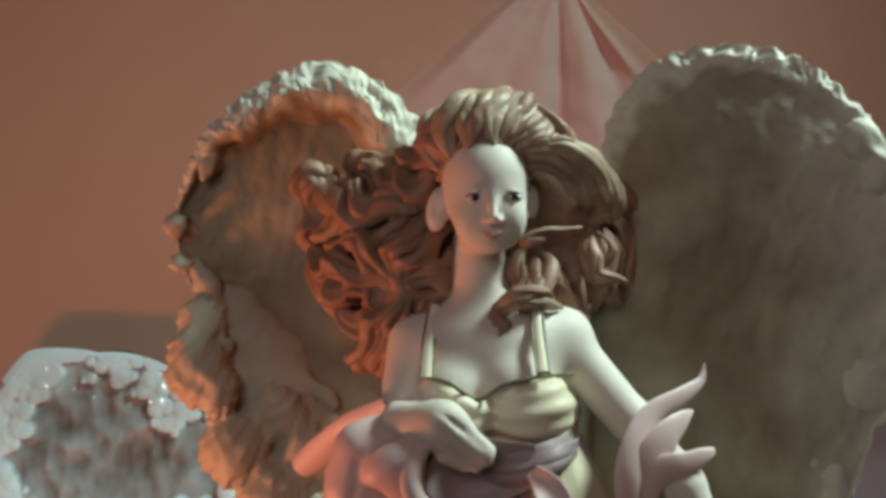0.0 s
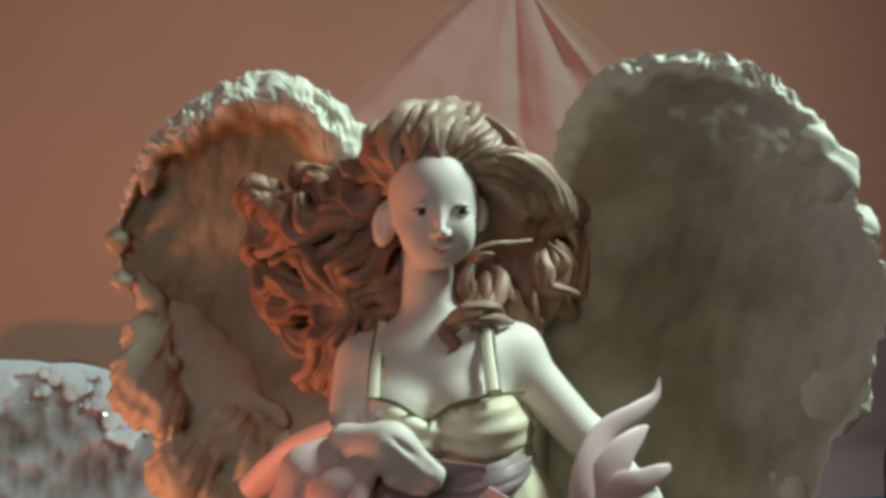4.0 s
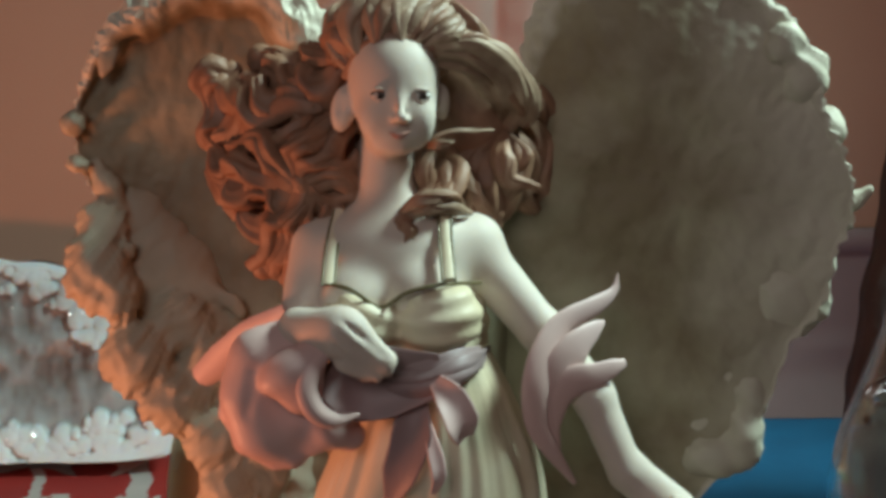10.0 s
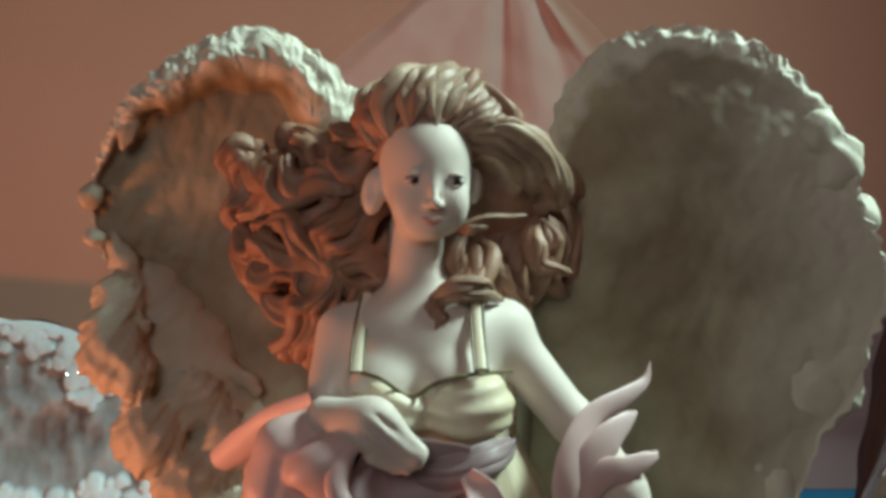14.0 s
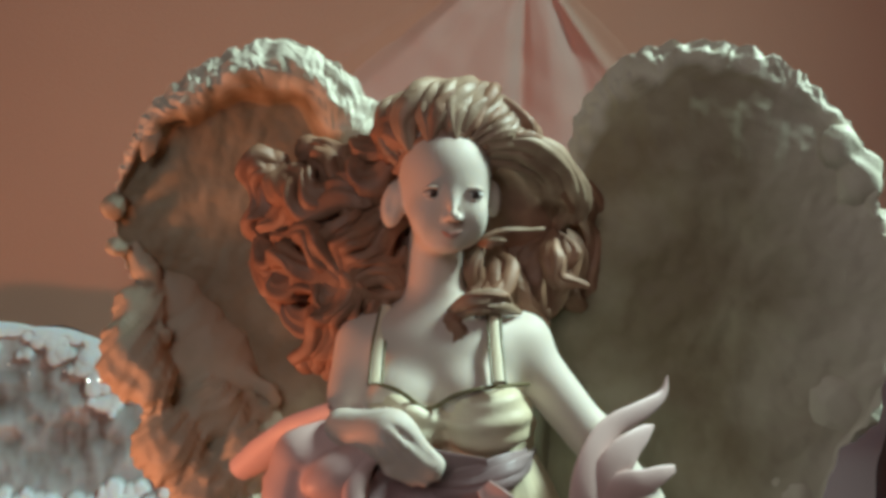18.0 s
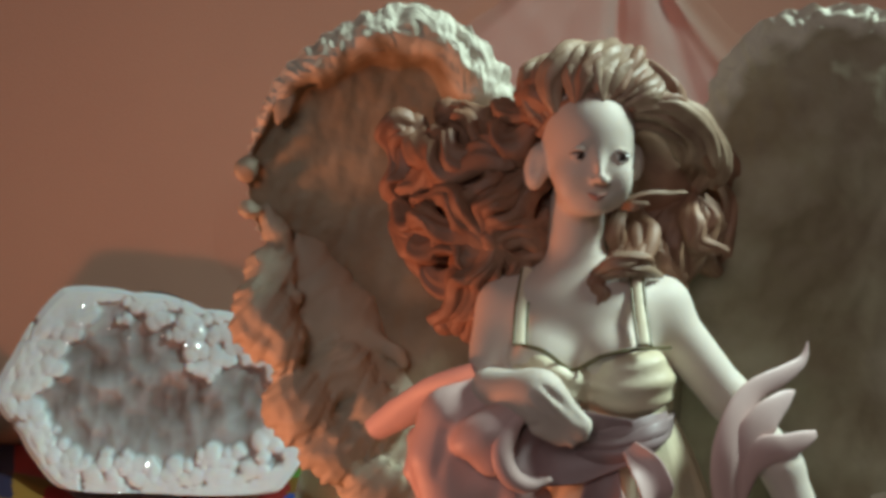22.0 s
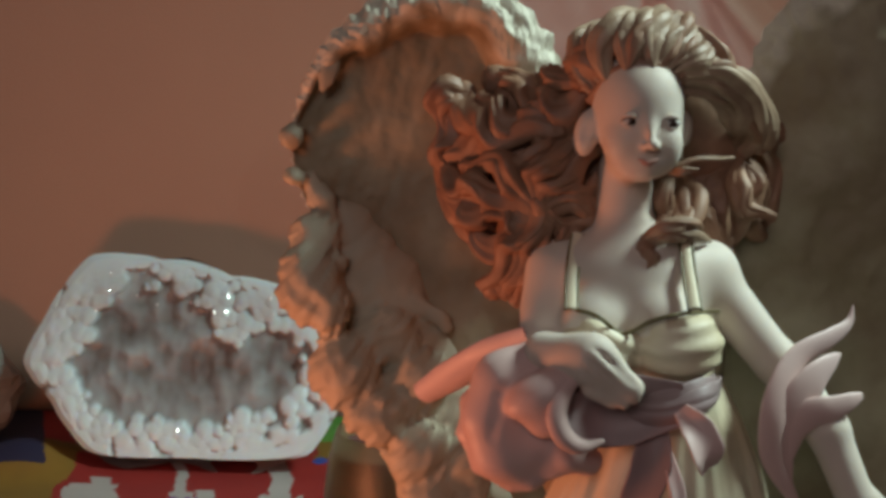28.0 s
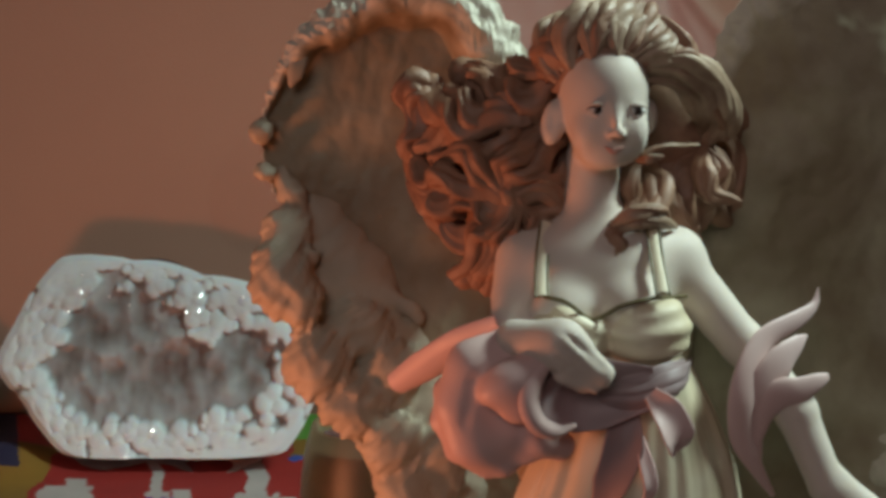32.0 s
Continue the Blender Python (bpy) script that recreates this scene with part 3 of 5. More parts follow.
LEFT = [
    lock(5, [(-0.2, 289.0, 209.1), (-6.0, 290.0, 203.3), (-11.9, 295.0, 204.2), (-18.0, 300.0, 205.4)], [3.0, 4.2, 4.2, 3.7]),
    lock(4, [(-1.3, 290.0, 213.5), (-6.7, 294.0, 208.2), (-14.2, 301.0, 207.5), (-22.1, 306.0, 209.1)], [2.8, 4.0, 3.8, 3.3]),
    lock(0, [(-29.1, 309.0, 207.8), (-32.6, 309.0, 206.5), (-33.9, 309.0, 199.9), (-34.4, 309.0, 193.1), (-32.7, 308.0, 187.5)], [2.8, 3.6, 3.6, 3.4, 1.8]),
    lock(0, [(-29.0, 308.0, 206.8), (-27.5, 303.0, 201.0), (-22.7, 299.0, 198.3), (-15.9, 296.0, 198.5), (-6.7, 293.0, 201.1)], [2.0, 3.4, 3.6, 3.4, 2.4]),
    lock(0, [(-25.1, 305.0, 205.4), (-21.4, 300.0, 201.9), (-16.0, 297.0, 200.8), (-9.3, 294.0, 202.4)], [1.6, 3.0, 3.2, 2.4]),
    lock(3, [(-3.2, 294.0, 198.6), (-9.3, 293.0, 196.6), (-15.9, 295.0, 195.1), (-22.6, 298.0, 195.5), (-29.7, 303.0, 193.4), (-32.8, 306.0, 188.6)], [2.6, 3.6, 3.8, 3.6, 3.2, 2.0]),
    lock(0, [(-29.1, 303.0, 188.5), (-23.1, 296.0, 191.4), (-17.3, 292.0, 188.8), (-14.4, 291.0, 183.7), (-11.9, 291.0, 180.5)], [1.4, 2.6, 2.6, 2.2, 1.4]),
    lock(0, [(-0.2, 293.0, 195.3), (-5.4, 291.0, 191.6), (-9.0, 290.0, 186.5), (-11.5, 290.0, 182.2)], [2.4, 3.2, 2.8, 1.8]),
    lock(0, [(-4.1, 293.0, 196.6), (-9.5, 291.0, 192.2), (-11.5, 290.0, 187.1), (-12.1, 290.0, 182.6)], [2.0, 2.8, 2.6, 1.6]),
    lock(0, [(-8.7, 294.0, 197.2), (-13.1, 292.0, 192.8), (-13.8, 291.0, 187.7), (-12.5, 291.0, 183.1)], [1.8, 2.6, 2.4, 1.4]),
    lock(0, [(-33.2, 307.0, 187.2), (-29.6, 301.0, 182.8), (-23.6, 296.0, 185.3), (-17.8, 293.0, 182.8), (-11.6, 291.0, 181.8)], [1.6, 3.2, 3.2, 2.8, 1.6]),
    lock(0, [(-33.4, 306.0, 182.5), (-29.0, 301.0, 177.7), (-22.8, 296.0, 180.8), (-16.9, 293.0, 178.6), (-11.6, 291.0, 181.5)], [2.0, 3.6, 3.0, 2.8, 1.6]),
    lock(0, [(1.7, 293.0, 187.5), (-4.1, 291.0, 185.1), (-11.2, 290.0, 181.9)], [2.6, 3.0, 1.8]),
    lock(0, [(1.7, 293.0, 182.2), (-4.1, 291.0, 181.8), (-11.2, 290.0, 181.3)], [2.6, 2.8, 1.6]),
    lock(0, [(1.7, 293.0, 177.6), (-3.5, 291.0, 178.5), (-10.5, 290.0, 180.9)], [2.6, 2.8, 1.6]),
    lock(0, [(-10.5, 290.0, 181.7), (-15.8, 291.0, 175.2), (-19.9, 294.0, 167.4), (-21.5, 297.0, 161.6)], [1.4, 2.4, 2.8, 2.8]),
    lock(0, [(-10.3, 290.0, 181.3), (-13.1, 290.0, 174.7), (-17.0, 293.0, 166.9), (-18.3, 296.0, 161.2)], [1.4, 2.2, 2.6, 2.2]),
    lock(0, [(-9.9, 290.0, 180.9), (-10.5, 290.0, 174.1), (-13.3, 293.0, 166.3), (-14.8, 296.0, 159.3)], [1.4, 2.2, 2.8, 2.4]),
    lock(0, [(-9.2, 290.0, 180.9), (-6.9, 290.0, 174.7), (-8.7, 292.0, 168.4), (-11.9, 295.0, 161.8)], [1.4, 2.2, 2.4, 1.6]),
    lock(0, [(-27.9, 303.0, 176.1), (-25.0, 300.0, 171.8), (-20.0, 296.0, 172.4), (-15.9, 293.0, 175.6)], [2.6, 3.2, 2.8, 1.4]),
    lock(0, [(-6.7, 292.0, 179.0), (-5.4, 291.0, 174.6), (-5.7, 292.0, 169.8)], [1.6, 2.2, 1.4]),
]
sweep(angel, 1, [(-0.7, 290.0, 205.7), (2.3, 285.5, 211.5), (7.6, 283.0, 214.0), (12.8, 283.5, 214.2), (17.2, 287.0, 212.7), (19.8, 291.0, 209.2)], [1.6, 1.7, 1.7, 1.7, 1.7, 1.6], 0.8, 3, 0.1, n=40, m=12, tousle=0.5)
strand = random.Random(8)
for k, (pts, rad) in enumerate(CROWN + RIGHT + LEFT):
    if k < 12:
        fat = strand.uniform(0.72, 1.3)
        rad = [r * fat for r in rad]
        pts = [np.array(q) + (strand.uniform(-1, 1), strand.uniform(-0.5, 0.5) + (1.3 if e == 0 else 0), 0) for e, q in enumerate(pts)]
        rad[0] *= 0.7
    curl = 2.2 if k > 26 else 1.2 if k > 11 else 0.6
    # Tan for the crown and a few right-hand locks, brown for the rest.
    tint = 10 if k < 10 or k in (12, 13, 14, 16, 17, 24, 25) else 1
    full = 1.18 if k > 26 else 1.0
    rad = [r * full for r in rad]
    wavy = 1.7 if k > 26 else 0.0
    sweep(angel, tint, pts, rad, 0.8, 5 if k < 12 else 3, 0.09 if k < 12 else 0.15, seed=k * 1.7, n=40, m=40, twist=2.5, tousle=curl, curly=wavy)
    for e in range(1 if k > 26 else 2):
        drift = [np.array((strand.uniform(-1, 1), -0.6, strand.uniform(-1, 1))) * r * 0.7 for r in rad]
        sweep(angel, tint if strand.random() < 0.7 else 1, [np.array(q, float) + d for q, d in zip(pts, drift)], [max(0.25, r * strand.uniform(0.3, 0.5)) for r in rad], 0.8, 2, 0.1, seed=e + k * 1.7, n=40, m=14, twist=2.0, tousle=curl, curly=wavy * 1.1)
    for end, r in ((pts[-1], rad[-1]),) if k < 12 else ((pts[0], rad[0]), (pts[-1], rad[-1])):
        ball(angel, 1, tousled(np.array(end, float)[None], curl)[0], (r * 0.95, r * 0.8, r * 0.95), None, 8, 12)
# Three dark locks added where the hair's shadow lies on the wing.
for k, pts in enumerate(([(39.4, 312.0, 203.2), (44.3, 316.0, 197.4), (46.0, 317.0, 190.4), (43.1, 313.0, 185.2)], [(40.2, 311.0, 195.1), (45.0, 315.0, 187.8), (44.5, 314.0, 180.9), (46.9, 315.0, 175.2)], [(38.7, 309.0, 189.8), (41.6, 312.0, 182.6), (41.1, 311.0, 175.8), (44.4, 312.0, 172.1)])):
    sweep(angel, 1, pts, [1.5, 4.2, 4.0, 1.2], 0.8, 4, 0.16, seed=k * 2.1, n=30, m=36, twist=2.0, tousle=2.5)
ball(angel, 1, (1.7, 304.0, 186.9), (9, 8, 12))
ball(angel, 1, (12.3, 302.0, 213.4), (13.0, 9.5, 11.5))
ball(angel, 1, (27.9, 309.0, 196.9), (11.5, 6, 13))
ball(angel, 1, (30.1, 308.0, 179.6), (11, 5, 12))
# Hidden filler behind the hair, added to keep the lamp off the lower wing.
ball(angel, 1, (-15.1, 330.0, 186.9), (22, 27, 20), None, 24, 36)
ball(angel, 1, (-10.6, 326.0, 172.7), (14, 26, 16), None, 24, 36)

# scarf: folds gathered over one arm, and a loose end behind the other
def chain(p, joints, soft, squash=1.0):
    """A bent limb through joints (x, y, z, radius)."""
    d = None
    for a, b in zip(joints, joints[1:]):
        e = sd_limb(p, a[:3], b[:3], a[3], b[3], squash)
        d = e if d is None else melt(d, e, soft)
    return d


def leaf(p, joints, squash, ribs, depth):
    """A flat, bent feather through joints (x, y, z, radius), grooved lengthwise."""
    a, b = np.array(joints[0][:3], float), np.array(joints[-1][:3], float)
    across = np.cross(b - a, (0, 1, 0))
    across /= np.linalg.norm(across)
    return chain(p, joints, 1.5, squash) + depth * np.sin(ribs * ((p - a) @ across) + 0.8 * np.sin(p[..., 2] * 0.6))


def pouch(p):
    """The scarf's full front folds, gathered over the forearm."""
    d = chain(p, ((-12.5, 270, 151.5, 4.5), (-19.5, 269, 146.5, 6.2), (-21.5, 269, 138.7, 6.4), (-19.5, 269, 131.1, 6.0), (-14.0, 270, 126.0, 4.5)), 4, 0.85)
    d = melt(d, chain(p, ((-20.5, 273, 150.0, 1.6), (-27.0, 274, 140.6, 1.8), (-27.6, 273, 133.6, 1.9), (-24.4, 272, 126.6, 1.8), (-17.5, 270, 122.6, 1.4)), 2), 2.2)
    d = hollow(d, chain(p, ((-14.0, 261.5, 153.5, 0.6), (-20.5, 262.0, 145.5, 1.0), (-22.4, 262.5, 136.0, 0.6)), 1), 1.8)
    d = melt(d, chain(p, ((-16.5, 267, 138.5, 3.0), (-13.6, 267, 132.5, 3.6), (-9.0, 268, 127.5, 2.4)), 2, 0.8), 2.4)
    d = melt(d, chain(p, ((-9.5, 268, 138.0, 4.0), (-6.0, 269, 131.5, 4.4), (-1.0, 271, 128.5, 3.5)), 3), 2.4)
    dome = sd_egg(p, (-12.2, 262.5, 146.0), (8.2, 5.6, 4.6), tilt_xyz(0, -30, 0))
    dome = melt(dome, sd_egg(p, (-11.0, 263.5, 142.0), (5.0, 5.0, 6.0)), 3.0)
    return melt(d, dome, 1.2)


skin_over(angel, 3, pouch, (-35, 246, 105), (30, 290, 170), 0.7)
for pts, w, roll, cup in (
    ([(-13.0, 278.0, 153.6), (-22.3, 286.0, 147.5), (-30.9, 296.0, 139.3), (-38.5, 305.0, 132.3)], [8, 9.5, 9.5, 6.5], (25, 20, 10), -0.22),
    ([(-3.6, 263.0, 150.2), (-7.0, 259.0, 147.6), (-8.8, 257.0, 142.8), (-7.2, 257.0, 138.4), (-3.6, 258.6, 136.0), (1.4, 261.5, 136.2)], [2.0, 4.6, 5.0, 4.8, 3.8, 1.0], (20, 25, 20), -0.2),
    ([(-5.5, 264.0, 144.0), (0.7, 268.5, 141.4), (7.9, 268.5, 141.6), (19.1, 267.0, 143.2)], [10, 17, 16, 9], (0, 10), 0.2),
    ([(18.0, 265.0, 142.2), (20.9, 261.5, 139.1), (22.9, 260.0, 134.4), (23.6, 262.0, 130.5)], [3.5, 7.0, 8.0, 5], (0, 35), 0.22),
    ([(12.8, 270.0, 138.9), (12.6, 267.0, 129.7), (10.0, 267.0, 121.1), (7.7, 270.0, 112.9)], [6, 9, 8, 3], (0, -25), 0.2),
    ([(15.6, 268.0, 133.0), (17.6, 265.0, 125.5), (18.2, 264.0, 121.1), (17.0, 265.0, 117.0)], [2, 3.6, 3.4, 1.2], (0, 20), 0.2),
):
    # Pocket fold and tail use the sash mauve, darkened for shade.
    ribbon(angel, 9 if roll in ((0, 10), (0, -25)) else 3, pts, w, 1.6, roll, cup=cup)
for pts, w, roll, cup in (
    ([(61.6, 292.0, 160.0), (60.4, 290.5, 156.0), (55.6, 287.0, 153.2), (47.5, 282.0, 150.2), (42.8, 278.0, 144.6), (40.6, 276.0, 137.0), (41.2, 277.0, 128.0), (45.2, 279.0, 120.4), (50.7, 283.0, 111.8)], [0.3, 2.4, 5.0, 6.4, 7.0, 6.6, 5.6, 3.8, 1.2], (0, 12, 15, 5, 0), -0.10),
    ([(57.6, 286.0, 149.8), (54.6, 283.0, 148.4), (50.0, 279.5, 145.2), (45.8, 277.6, 139.6), (44.0, 278.0, 130.6), (46.0, 280.0, 121.3)], [0.8, 4.6, 8.0, 8.4, 6.0, 2], (0, 12, 8), -0.06),
    ([(61.8, 282.0, 141.0), (58.6, 280.0, 140.2), (54.0, 278.4, 138.8), (49.6, 277.6, 138.0), (46.4, 277.6, 134.4), (45.4, 278.8, 126.6)], [2.0, 4.4, 6.4, 7.4, 6.4, 2], (0, 8), -0.07),
):
    ribbon(angel, 3, pts, w, 1.0, roll, cup=cup)
for pts in ([(6.8, 270.0, 141.7), (15.4, 267.0, 141.9), (24.3, 269.0, 144.8), (30.3, 287.0, 142.8)], [(6.7, 270.0, 139.2), (15.4, 266.5, 140.2), (24.2, 268.5, 143.0), (30.3, 287.0, 140.9)]):
    sweep(angel, 9, pts, [1.8, 2.2, 2.0, 1.6], 0.6, 4, 0.1, n=24, m=20)


# wings: cupped slabs with a rolled rim of small overlapping feathers and larger ones down the outer edge
def noise_on(x, z, k, layer):
    return np.array([noise.noise(Vector((a * k, b * k, layer))) for a, b in zip(x.ravel(), z.ravel())]).reshape(x.shape)


def wing(centre, reach, face, cup, side, broad, tall, pillow, fine, start):
    """reach: radii at even angles, anticlockwise from the wing's right; face: how far the front is turned; side: the way that the tufts slant; pillow: how far the top falls back."""
    c = np.array(centre, float)
    na, nr = 640, 110
    a = np.linspace(0, 2 * np.pi, na, endpoint=False)
    R = np.interp(np.linspace(0, len(reach), na, endpoint=False), np.arange(len(reach) + 1), list(reach) + [reach[0]])
    for _ in range(6):
        R = (np.roll(R, 3) + 2 * R + np.roll(R, -3)) / 4
    R = R * (1 + (0.03 if side > 0 else 0.012) * np.clip(np.sin(a), 0, 1))
    top = np.clip(np.sin(a) * 1.3 - 0.2 + (0.35 * np.cos(a) if side > 0 else 0.15), 0, 1)
    edge = 1 - (0.03 + broad * (1 + 0.35 * side * np.cos(a)) * top ** 1.5) * (1 + 0.3 * noise_on(40 * np.cos(a), 40 * np.sin(a), 0.12, 2.0))
    rho = np.concatenate([np.linspace(0, 0.66, 40, endpoint=False), np.linspace(0.66, 1, nr - 40)])[:, None]
    X, Z = rho * R * np.cos(a), rho * R * np.sin(a)
    w = np.clip((rho - edge) / (1 - edge), 0, 1)
    roll = np.sin(np.pi * np.clip(w, 0, 1) ** 0.8 * 0.80) * np.clip(w * 4, 0, 1)
    bend = np.clip((rho - start) / (1 - start), 0, 1) ** 2 * (1 if side > 0 else 0.6 - 0.4 * np.cos(a))
    arc, inward = a[None] * 62 + 0 * rho, (1 - rho) * R
    slant = arc + side * 0.7 * inward + 6.0 * noise_on(X, Z, 0.10, 5.0) + 2.2 * noise_on(X, Z, 0.28, 15.0)
    tuft = 1 - 2.2 * np.abs(noise_on(slant, inward * 0.45, fine, 3.0))
    small = 1 - 2.2 * np.abs(noise_on(slant + 0.5 * inward, inward * 0.6, fine * 2.1, 7.0))
    step = noise_on(arc * 0.5, inward + 1.2 * tuft, 0.32, 11.0)
    relief = 0.8 * tuft + 0.6 * small + 1.7 * step
    base = 0.08 if side > 0 else 0.4
    strong = 0.62 * np.clip(w * 2, 0, 1) * (base + (1 - base) * top)
    low = noise_on(X, Z, 0.06, 3.1)
    groove = (1 if side > 0 else 1.1) * (0.8 * low + 0.5 * noise_on(X, Z, 0.15, 4.0) + 0.22 * noise_on(X, Z, 0.40, 9.0))
    Y = face * X + cup * (1 - rho ** 2) - (0.15 + tall * top ** 1.7) * roll - relief * strong + groove * np.clip(1 - w, 0.2, 1) + pillow * top * bend
    Y = Y - (4.0 if side > 0 else 0.0) * np.clip((0 - Z) / 70, 0, 1) - 0.4 * noise_on(X * 2.4 - Z * 0.5, Z * 0.6, 0.10, 17.0)
    grow = 1 + (relief * strong + 0.5 * np.sin(arc * 0.9 + 2 * low)) * np.clip(w, 0, 1) / R
    X, Z = X * grow, Z * grow
    # Painted shade: full brown in the hollow, fading out on the rim.
    shade_tint = 1 - np.clip((w - 0.1 - 0.5 * noise_on(X, Z, 0.2, 13.0) * np.clip(w * 4, 0, 1)) / 0.55, 0, 1)
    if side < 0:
        shade_tint = shade_tint * (1 - 0.8 * np.clip((X - 2 + 10 * noise_on(X, Z, 0.045, 23.0)) / 28, 0, 1))
    angel.add(c + np.stack([X, Y, Z], -1), grid_faces(nr, na, True), 4, shade_tint)
    back = face * X + cup * (1 - rho ** 2) + 8.0 * np.sqrt(np.clip(1 - rho ** 4, 0, 1)) + pillow * top * bend + (Y[-1] - face * X[-1] - pillow * top * bend[-1]) * rho ** 6
    angel.add(c + np.stack([X, back, Z], -1)[::5, ::4], grid_faces(22, 160, True)[:, ::-1], 4)


LEFT_REACH = [56.8, 52.7, 52.7, 57.2, 59.7, 60.1, 52.6, 46.6, 40.9, 35.3, 31.8, 28.2, 25.5, 23.2, 28.6, 38.0, 41.4, 61.6, 74.1, 108.2, 101.1, 69.8, 64.9, 60.8]
wing((-48.0, 345.0, 177.6), LEFT_REACH, 0.02, 3.5, 1, 0.22, 10.0, 3.0, 0.30, 0.55)
def lobes(p):
    """The soft, rounded clusters of feathers down the outer edge, grown out of the wing's body, with fine barbs fanning to their rims."""
    body = chain(p, ((-62.5, 349.0, 167.0, 9.0), (-55.0, 348.5, 150.0, 13.0), (-46.1, 348.0, 128.8, 15.0), (-36.7, 347.0, 111.2, 15.0), (-30.5, 346.0, 96.8, 15.0), (-26.0, 345.0, 78.0, 15.0)), 8, 0.52)
    for c, r in (
        ((-69.5, 343.0, 164.5), (7.0, 5.5, 7.5)), ((-75.7, 342.0, 192.7), (3.2, 4.5, 4.3)), ((-74.9, 341.5, 182.2), (3.0, 3.0, 2.4)),
        ((-70.5, 338.5, 152.4), (9.4, 8.0, 11.1)), ((-64.6, 336.5, 147.0), (5.0, 6.0, 7.0)), ((-61.0, 337.5, 129.6), (10.2, 8.5, 10.8)), ((-50.0, 341.0, 138.0), (9.5, 6.0, 8.5)),
        ((-51.6, 337.5, 117.4), (9.6, 8.0, 9.0)), ((-41.0, 340.0, 126.0), (10.0, 7.0, 9.5)), ((-39.8, 337.0, 106.1), (9.5, 8.0, 9.5)),
        ((-36.5, 335.5, 93.0), (8.8, 8.0, 9.2)), ((-33.5, 334.5, 79.0), (9.0, 8.0, 9.0)), ((-27.0, 337.0, 100.0), (8.0, 6.0, 11.0)),
    ):
        q = p - np.array(c)
        fan = np.arctan2(q[..., 2] - 2.0 * r[2], q[..., 0] - 1.6 * r[0]) * 1.8
        rim = np.clip(np.hypot(q[..., 0] / r[0], q[..., 2] / r[2]) - 0.2, 0, 1)
        lobe = sd_egg(p, c, r) + (0.45 * np.sin(fan * 34 + c[0]) + 0.25 * np.sin(fan * 61 + c[2]) + 0.6 * np.sin(fan * 13 + c[2])) * rim * min(1, r[0] / 6)
        body = melt(body, lobe, 2.4 if r[0] > 4 else 1.5)
    for joints, ribs, k in (
        (((-70.8, 344.8, 181.6, 1.8), (-68.0, 343.8, 175.5, 3.6), (-65.2, 344.2, 168.6, 2.2)), 3.0, 1.6),
        (((-63.4, 340.4, 162.6, 0.8), (-62.4, 339.0, 159.7, 1.4), (-61.6, 339.4, 157.4, 0.7)), 2.0, 1.0),
        (((-57.0, 345.0, 154.6, 2.2), (-49.0, 344.6, 149.4, 3.2), (-41.0, 343.6, 146.0, 3.0)), 2.2, 2.5),
        (((-41.0, 343.4, 145.8, 1.8), (-35.8, 342.0, 143.8, 2.4), (-32.8, 342.0, 140.4, 1.6)), 2.0, 2.0),
        (((-64.4, 343.0, 215.6, 1.6), (-65.4, 341.6, 210.5, 2.7), (-67.2, 341.4, 205.2, 1.0)), 2.0, 0.8),
    ):
        body = melt(body, leaf(p, joints, 0.6, ribs, 0.18), k)
    ruffle = np.sin(p[..., 0] * 0.33 + 2 * np.sin(p[..., 2] * 0.21)) * np.sin(p[..., 2] * 0.38 + np.sin(p[..., 0] * 0.27))
    fine = np.sin(p[..., 0] * 0.9 - p[..., 2] * 0.5 + 2.2 * np.sin(p[..., 2] * 0.33)) * np.sin(p[..., 2] * 0.7 + 1.5 * np.sin(p[..., 0] * 0.5))
    return body + 0.6 * ruffle + 0.28 * fine


# The last figure browns these lobes for the shade they lie in.
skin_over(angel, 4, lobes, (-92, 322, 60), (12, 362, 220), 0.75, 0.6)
RIGHT_REACH = [37.6, 35.0, 35.3, 39.5, 44.1, 49.0, 52.8, 55.5, 55.4, 51.0, 44.3, 45.2, 49.4, 53.6, 57.8, 68.8, 97.2, 112.2, 88.6, 68.0, 49.5, 46.9, 40.3, 40.2]
wing((80.2, 306.0, 182.7), RIGHT_REACH, -0.20, 0.5, -1, 0.13, 0.5, 15.0, 0.26, 0.3)


def edge_lobes(p):
    """Rounded feathers along the outer edge of the other wing."""
    body = chain(p, ((96.0, 311, 216.0, 6.0), (107.0, 310, 195.0, 7.0), (110.5, 309, 174.0, 8.0), (104.0, 309, 152.0, 9.0), (95.0, 309, 133.0, 8.0), (88.0, 309, 118.0, 8.0)), 5, 0.55)
    for c, r, lean in EDGE:
        q = p - np.array(c)
        fan = np.arctan2(q[..., 2] - 1.8 * r[2], q[..., 0] + 2.0 * r[0]) * 1.8
        rim = np.clip(np.hypot(q[..., 0] / r[0], q[..., 2] / r[2]) - 0.3, 0, 1)
        body = melt(body, sd_egg(p, c, r, tilt_xyz(0, lean, 0)) + (0.25 * np.sin(fan * 34 + c[0]) + 0.35 * np.sin(fan * 13 + c[2])) * rim * min(1, r[0] / 6), 2.6)
    body = melt(body, chain(p, ((116.0, 303, 172.0, 2.8), (120.5, 302, 175.2, 2.3), (124.0, 301, 177.7, 1.1)), 1.0), 0.8)
    return body + 0.3 * np.sin(p[..., 0] * 0.45 + 2 * np.sin(p[..., 2] * 0.3)) * np.sin(p[..., 2] * 0.5 + np.sin(p[..., 0] * 0.4))


